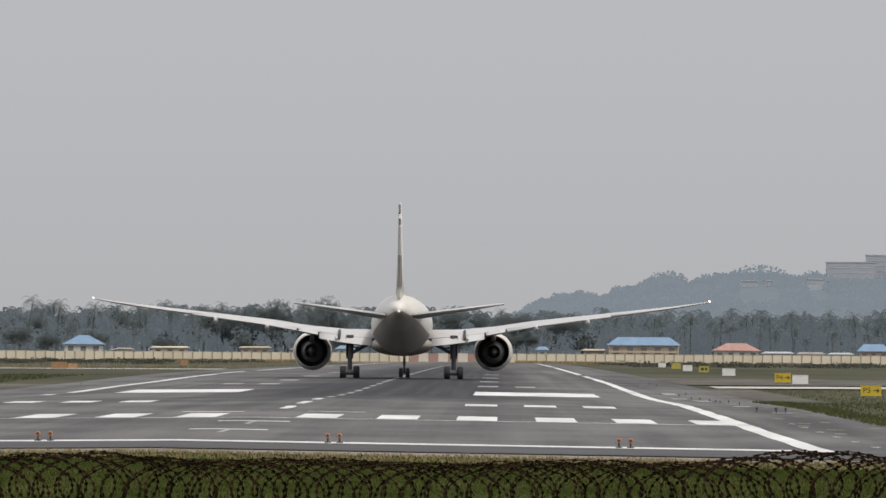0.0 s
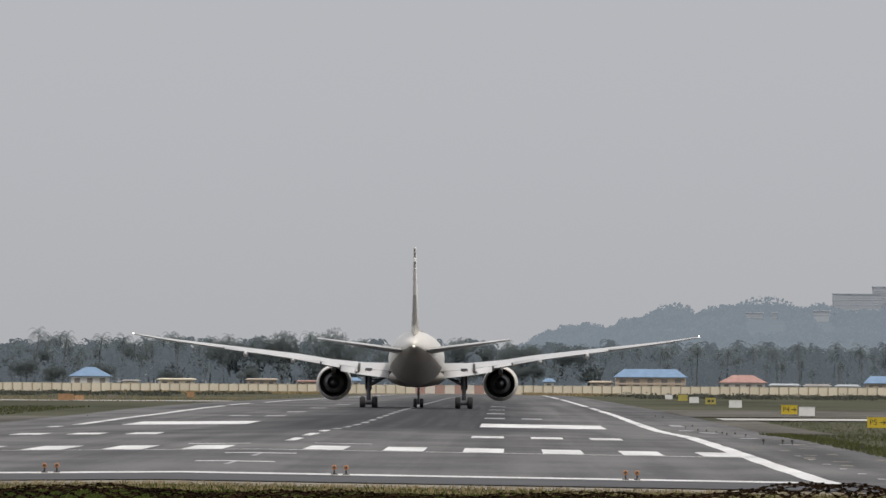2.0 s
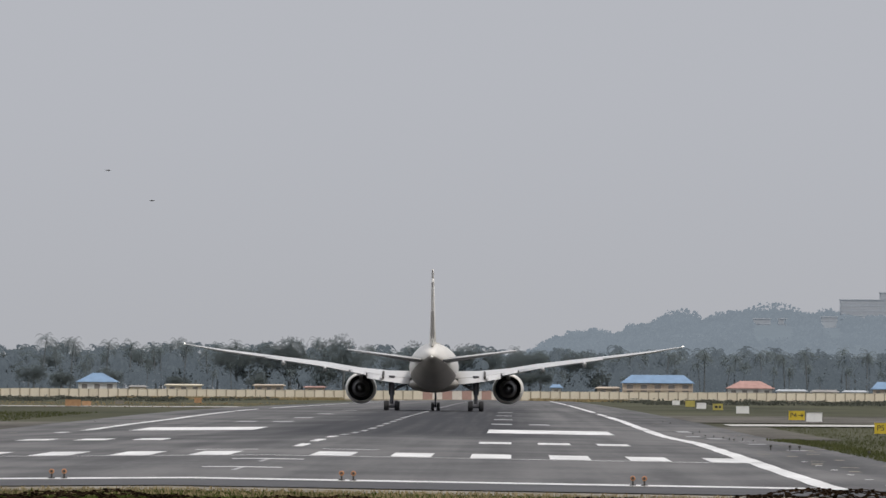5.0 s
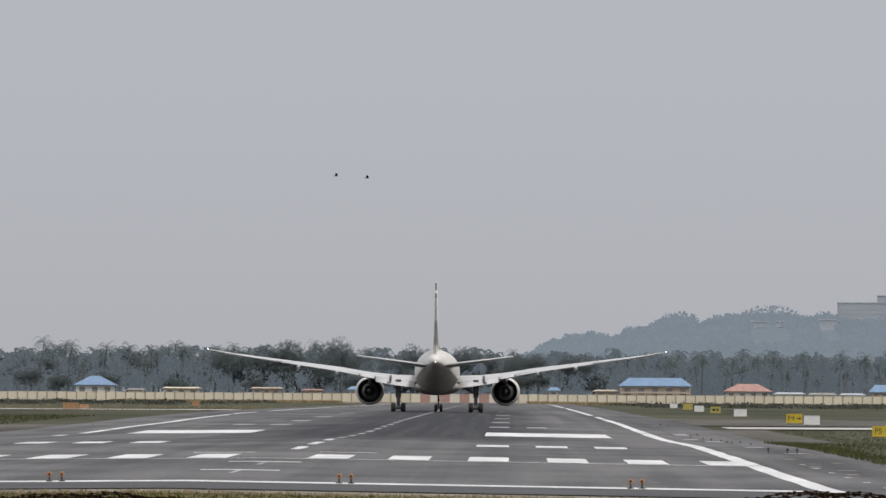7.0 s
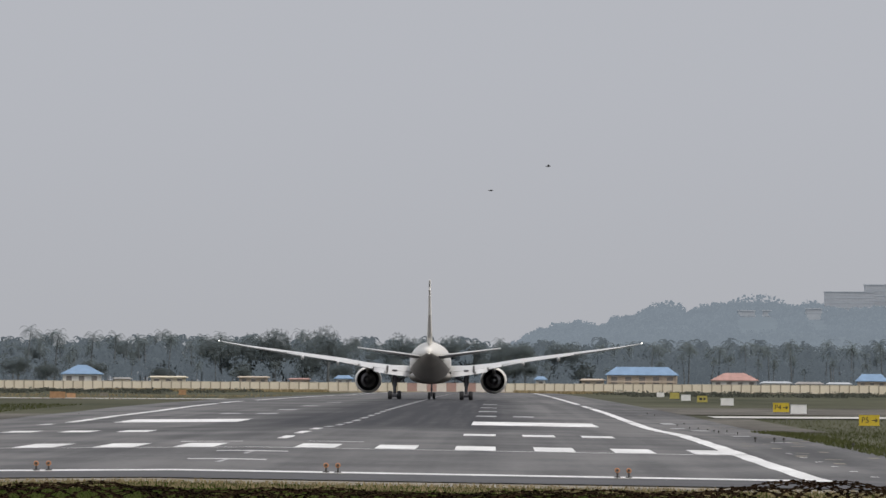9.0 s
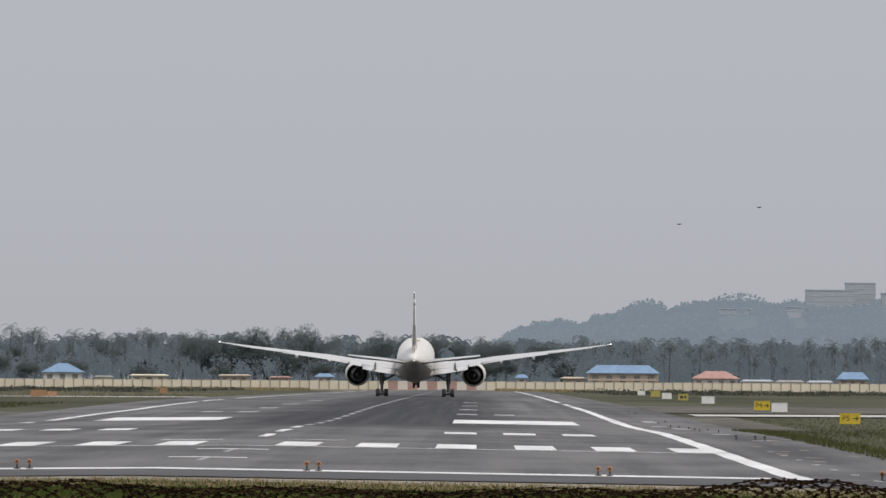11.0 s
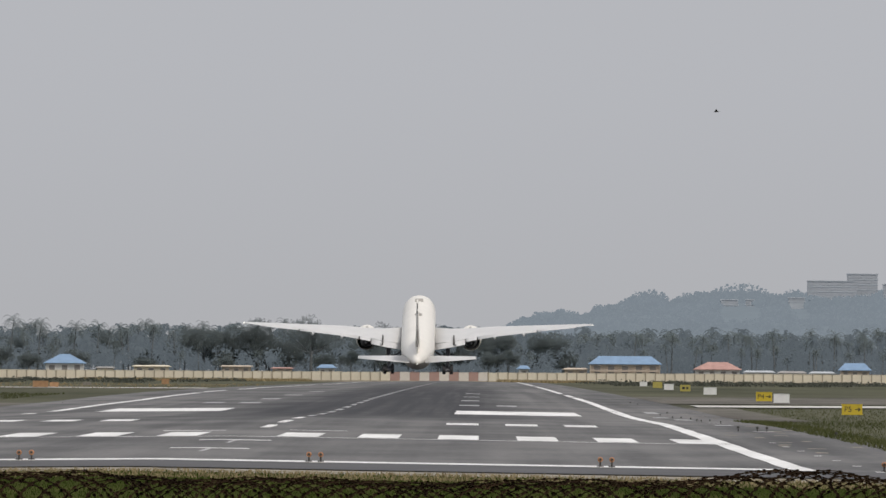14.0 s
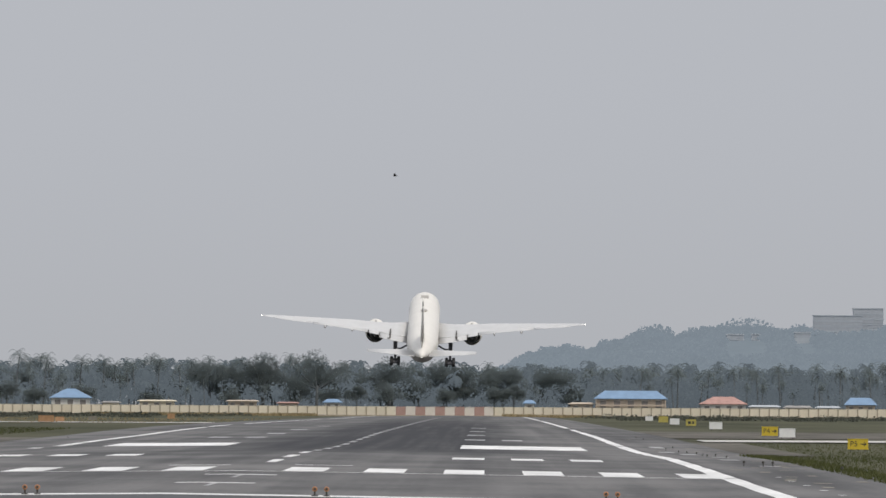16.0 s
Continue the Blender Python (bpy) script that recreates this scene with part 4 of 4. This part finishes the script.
LAMP = end_lamp()
LAMP_D = 374.0
first = True
for u in (34, 56, 547, 568, 1062.5, 1083, 1565, 1586, -478, -457):
    x = side_x(u, LAMP_D)
    m = pose(x, LAMP_D, deck(x, LAMP_D) + 0.02)
    if first:
        LAMP.matrix_basis, first = m, False
    else:
        copy_thing(LAMP, m)
for x0 in (side_x(45, LAMP_D), side_x(557, LAMP_D), side_x(1073, LAMP_D)):
    mark("lamp_pad", x0 - 0.5, x0 + 0.5, LAMP_D - 3.2, LAMP_D - 2.4, M["verge"])


def edge_lamp():
    root = tagged(empty("edge_lamp"), "small dark runway edge lamp on a stalk", "runway lamp", "lamps along the runway edge")
    part("stalk", tube(bmesh.new(), (0, 0, -0.05), (0, 0, 0.18), 0.03, 0.025), M["dark"], root)
    part("lamp_head", tube(bmesh.new(), (0, 0, 0.17), (0, 0, 0.28), 0.09, 0.06, 12), M["dark"], root)
    return root


ELAMP = edge_lamp()
first = True
for u, d in ((1306, 600), (1168, 845), (1190, 800), (1222, 765), (1233, 742), (1256, 735), (1275, 690), (1340, 598), (1357, 598), (1480, 560), (1241, 720), (1205, 790), (1115, 1100), (1128, 1060), (1180, 880), (110, 1010), (255, 1220)):
    x = side_x(u, d)
    m = pose(x, d, min(deck(min(abs(x), 29.5), d), 0.2))
    if d > 650:                                # the far ones are of a smaller, sunken make
        m = m @ Matrix.Scale(0.62, 4)
    if first:
        ELAMP.matrix_basis, first = m, False
    else:
        copy_thing(ELAMP, m)
# worn paint flecks and grit on the paved shoulders
for _ in range(70):
    s = rng.choice((1, 1, -1))
    x, y = s * rng.uniform(23.2, 28.8), rng.uniform(430, 1250)
    mark("paint_fleck", x - rng.uniform(0.1, 0.5), x + rng.uniform(0.1, 0.5), y, y + rng.uniform(1.0, 5.0), M["verge"])
for x, y0, y1 in ((24.9, 755, 776), (25.4, 655, 668), (24.0, 800, 812), (25.8, 700, 709), (24.6, 880, 905), (26.2, 596, 601)):
    mark("paint_fleck", x - 0.55, x + 0.55, y0, y1, M["worn"])
for k in range(7):
    mark("shoulder_dash", 24.2, 24.5, 372 + 23 * k, 373.6 + 23 * k)


# ---- grass blades at the near end ----
def blades(name, count, area, size, material, label):
    verts, faces = [], []
    for _ in range(count):
        x, y = rng.uniform(area[0], area[1]), rng.uniform(area[2], area[3])
        z = lawn(x, y) - 0.02
        h, w, a = size * rng.uniform(0.5, 1.5), size * rng.uniform(0.12, 0.3), rng.uniform(0, math.pi)
        lx, ly = rng.uniform(-0.4, 0.4) * h, rng.uniform(-0.4, 0.4) * h
        k = len(verts)
        dx, dy = math.cos(a) * w, math.sin(a) * w
        verts += [(x - dx, y - dy, z), (x + dx, y + dy, z), (x + lx + dx * 0.6, y + ly, z + h * 0.7), (x + lx * 1.6, y + ly * 1.6, z + h)]
        faces += [(k, k + 1, k + 2), (k, k + 2, k + 3)]
    return tagged(new(name, mesh_of(name, verts, faces, material)), label, "grass", kind="stuff")


blades("near_grass", 95000, (-8, 32, 165, 336), 0.09, M["blade"], "thick green grass between fence and runway end")
blades("dry_grass", 12000, (-8, 32, 318, 341), 0.11, M["dry"], "straw-coloured dry grass along the verge")
blades("shoulder_grass", 16000, (29.6, 60, 520, 770), 0.12, M["turf"], "green grass along the runway shoulder")
blades("shoulder_grass", 8000, (34.3, 64, 770, 1016), 0.12, M["turf"], "green grass along the runway shoulder")
blades("shoulder_grass", 9000, (-75, -36, 1010, 1260), 0.2, M["turf"], "green grass along the runway shoulder")


blades("dry_grass", 7000, (-112, -42, 3380, 3492), 0.75, M["dry"], "tall straw-coloured dry grass at the foot of the wall")
blades("dry_grass", 3000, (16, 46, 3400, 3492), 0.7, M["dry"], "tall straw-coloured dry grass at the foot of the wall")
blades("dry_grass", 2200, (-112, -31, 1560, 2300), 0.3, M["dry"], "patchy dry grass beside the runway")


blades("shoulder_grass", 3500, (28.2, 30.4, 470, 760), 0.2, M["turf"], "ragged grass creeping over the shoulder edge")
blades("shoulder_grass", 1500, (-30.4, -28.4, 640, 800), 0.2, M["turf"], "ragged grass creeping over the shoulder edge")


# ---- razor wire on the boundary fence ----
FENCE_Y = 150.0


def coil(x0, x1, zc, r, pitch, phase, sway, hump, shear):
    """A barbed spiral: a round wire with flat blades along it."""
    verts, faces = [], []
    turns = (x1 - x0) / pitch
    n = int(turns * 32)
    prev = None
    for i in range(n + 1):
        u = i / n
        a = 2 * math.pi * turns * u + phase
        x = x0 + (x1 - x0) * u
        rr = r * (1 + 0.06 * math.sin(a * 0.37 + phase))
        lift = hump(x)
        p = Vector((x + sway * math.cos(a * 0.5 + phase) + shear * math.cos(a), FENCE_Y + rr * math.cos(a), zc + lift + rr * math.sin(a)))
        if prev is not None:
            d = (p - prev).normalized()
            u1 = d.orthogonal().normalized()
            u2 = d.cross(u1)
            k = len(verts)
            t = 0.0085
            for q in (prev, p):
                verts += [q + u1 * t, q - u1 * 0.5 * t + u2 * 0.87 * t, q - u1 * 0.5 * t - u2 * 0.87 * t]
            faces += [(k, k + 1, k + 4, k + 3), (k + 1, k + 2, k + 5, k + 4), (k + 2, k, k + 3, k + 5)]
            for f in (0.5,):
                c = prev.lerp(p, f)
                for ax in (u1, u2):
                    k = len(verts)
                    verts += [c - d * 0.022 + ax * 0.03, c - d * 0.018 - ax * 0.026, c + d * 0.022 - ax * 0.03, c + d * 0.018 + ax * 0.026]
                    faces.append((k, k + 1, k + 2, k + 3))
        prev = p
    return mesh_of("wire_coil", verts, faces, M["wire"])


def sagline(x):
    """The coils ride higher over the two braced posts."""
    return 0.17 * math.exp(-((x - 15.0) / 1.15) ** 2) + 0.09 * math.exp(-((x - 5.6) / 1.1) ** 2) + 0.03 * math.sin(x * 1.7)


fence = tagged(empty("boundary_fence", pose(0, 0, 0)), "boundary fence topped with rusty concertina razor wire", "fence")
for zc, r, pitch, ph, shear in ((1.28, 0.43, 0.29, 0.0, 0.85), (1.26, 0.44, 0.31, 1.7, -0.85)):
    part("wire_coil", coil(-1.0, 23.0, zc, r, pitch, ph, 0.05, sagline, shear), None, fence, "rusty spiral of razor wire")
for i in range(9):
    x = -0.6 + i * 2.95
    part("fence_post", box(bmesh.new(), x - 0.06, x + 0.06, FENCE_Y - 0.06, FENCE_Y + 0.06, -0.5, 0.95, 0.01), M["pillar"], fence)
part("fence_rail", tube(bmesh.new(), (-1.2, FENCE_Y, 0.92), (23.4, FENCE_Y, 0.92), 0.025, 0.025, 8), M["dark"], fence)
for k in range(5):
    part("fence_wire", tube(bmesh.new(), (-1.2, FENCE_Y - 0.07, 0.1 + 0.18 * k), (23.4, FENCE_Y - 0.07, 0.1 + 0.18 * k), 0.008, 0.008, 6), M["dark"], fence)


# ---- birds over the runway ----
def bird():
    root = tagged(empty("bird"), "dark bird gliding high over the runway", "bird", "birds over the runway")
    bm = bmesh.new()
    loft(bm, [[(r * math.cos(a * math.pi / 5), y, r * 0.9 * math.sin(a * math.pi / 5)) for a in range(10)] for y, r in ((0.32, 0.01), (0.25, 0.05), (0.1, 0.085), (-0.1, 0.075), (-0.24, 0.035), (-0.42, 0.02))])
    part("body", bm, M["bird"], root, "", True)
    for s, nm in ((-1, "wing_left"), (1, "wing_right")):
        v = [(s * 0.04, 0.14, 0.03), (s * 0.3, 0.2, 0.07), (s * 0.62, 0.02, 0.05), (s * 0.36, -0.1, 0.05), (s * 0.05, -0.12, 0.02)]
        v += [(a, b, c - 0.02) for a, b, c in v]
        f = [(0, 1, 2, 3, 4), (9, 8, 7, 6, 5)] + [(i, i + 5, (i + 1) % 5 + 5, (i + 1) % 5) for i in range(5)]
        part("wing", mesh_of(nm, v, f, M["bird"]), None, root)
    root.scale = (1.35, 1.35, 1.35)
    return root


BIRDS = [bird(), bird(), bird()]


# ---- what moves ----
def motions():
    rows = []
    for t, x, z, pitch, bank in JET_ROWS:
        s = 1170 + 50.5 * t + 0.913 * t * t
        rows.append((t, pose(x, s, z + sag(s) + 0.05, pitch, bank, 0)))
    walk(JET, rows)
    # the wings bend up as they take the weight, the legs hang out once the wheels leave the ground
    for ob, side in FLEX:
        root = Matrix.Translation((side * 3.0, 0, 4.5))
        walk(ob, [(t, root @ pose(0, 0, 0, 0, -side * a, 0) @ root.inverted()) for t, a in ((0, 0), (4.2, 0.4), (9.2, 1.0), (11.3, 1.2), (12.5, 1.7), (14, 2.0), (16, 1.9))])
    for leg in LEGS:
        walk(leg, [(t, pose(0, 0, z)) for t, z in ((0, 0), (9.2, 0), (10.3, -0.1), (11.3, -0.45), (12, -0.8), (12.5, -1.05), (13.5, -1.05), (14.5, -1.2), (16, -1.15))])
    for ob, rows in zip(BIRDS, BIRD_ROWS):
        walk(ob, [(t, pose(x, y, z, 0, 0, -90 if rows[-1][1] > rows[0][1] else 90)) for t, x, y, z in rows])
        for wing in ob.children:
            side = 1 if wing.data.name.startswith("wing_r") else -1 if wing.data.name.startswith("wing_l") else 0
            if side:
                walk(wing, [(k * 0.25, pose(0, 0, 0, 0, side * (-12 + 26 * math.sin(k * 2.1 + ob.location.x)), 0)) for k in range(65)])


BIRD_ROWS = [
    [(0, -142.6, 1900, 26.3), (4, -73.9, 1900, 34.5), (6.5, -24.4, 1900, 35.1), (7, -19.3, 1900, 39.7), (7.5, -12.8, 1900, 39.7), (8, -7.4, 1900, 38.0), (8.5, 1.1, 1900, 36.3), (9, 9.5, 1900, 35.5), (11.5, 57.0, 1900, 24.8), (12, 70.4, 1900, 20.4), (16, 159.7, 1900, 22.8)],
    [(0, -161.9, 1900, 29.1), (4, -77.0, 1900, 41.5), (6.5, -26.6, 1900, 37.0), (7, -14.0, 1900, 39.4), (7.5, -5.2, 1900, 40.7), (8, 1.9, 1900, 41.2), (8.5, 10.9, 1900, 40.6), (9, 19.3, 1900, 39.7), (11.5, 69.8, 1900, 27.8), (12, 81.0, 1900, 23.5), (16, 179.1, 1900, 23.0)],
    [(0, 399.3, 1900, 55.8), (12, 99.2, 1900, 52.9), (13, 72.6, 1900, 49.0), (13.5, 63.2, 1900, 48.7), (14, 51.0, 1900, 47.4), (14.5, 37.0, 1900, 46.8), (15, 21.9, 1900, 46.9), (15.5, 8.5, 1900, 45.3), (16, -5.0, 1900, 42.0)],
]
JET_ROWS = [
    (0, 0.6, 0, 0, 0), (2, 0.6, 0, 0, 0), (4.2, 0.6, 0, 0, 0), (6.3, 0.45, 0, 0, 0), (8, 0.45, 0, 0, 0), (9.2, 0.6, 0, 0, 0), (10.2, 0.5, 0, 0.3, 0),
    (11.3, 0.3, 0.4, 3.0, 0), (12, 0.1, 0.8, 4.6, 0), (12.5, 0, 1.05, 6.0, 0), (13, -0.2, 1.4, 7.5, 0), (13.5, -0.4, 2.1, 9.0, 0), (14, -0.7, 3.55, 10.0, 0),
    (14.5, -1.0, 5.1, 10.5, 0.3), (15, -1.3, 7.2, 10.5, 0.6), (15.5, -1.6, 9.5, 10.5, 1.0), (16, -1.9, 12.0, 10.5, 1.3),
]
motions()
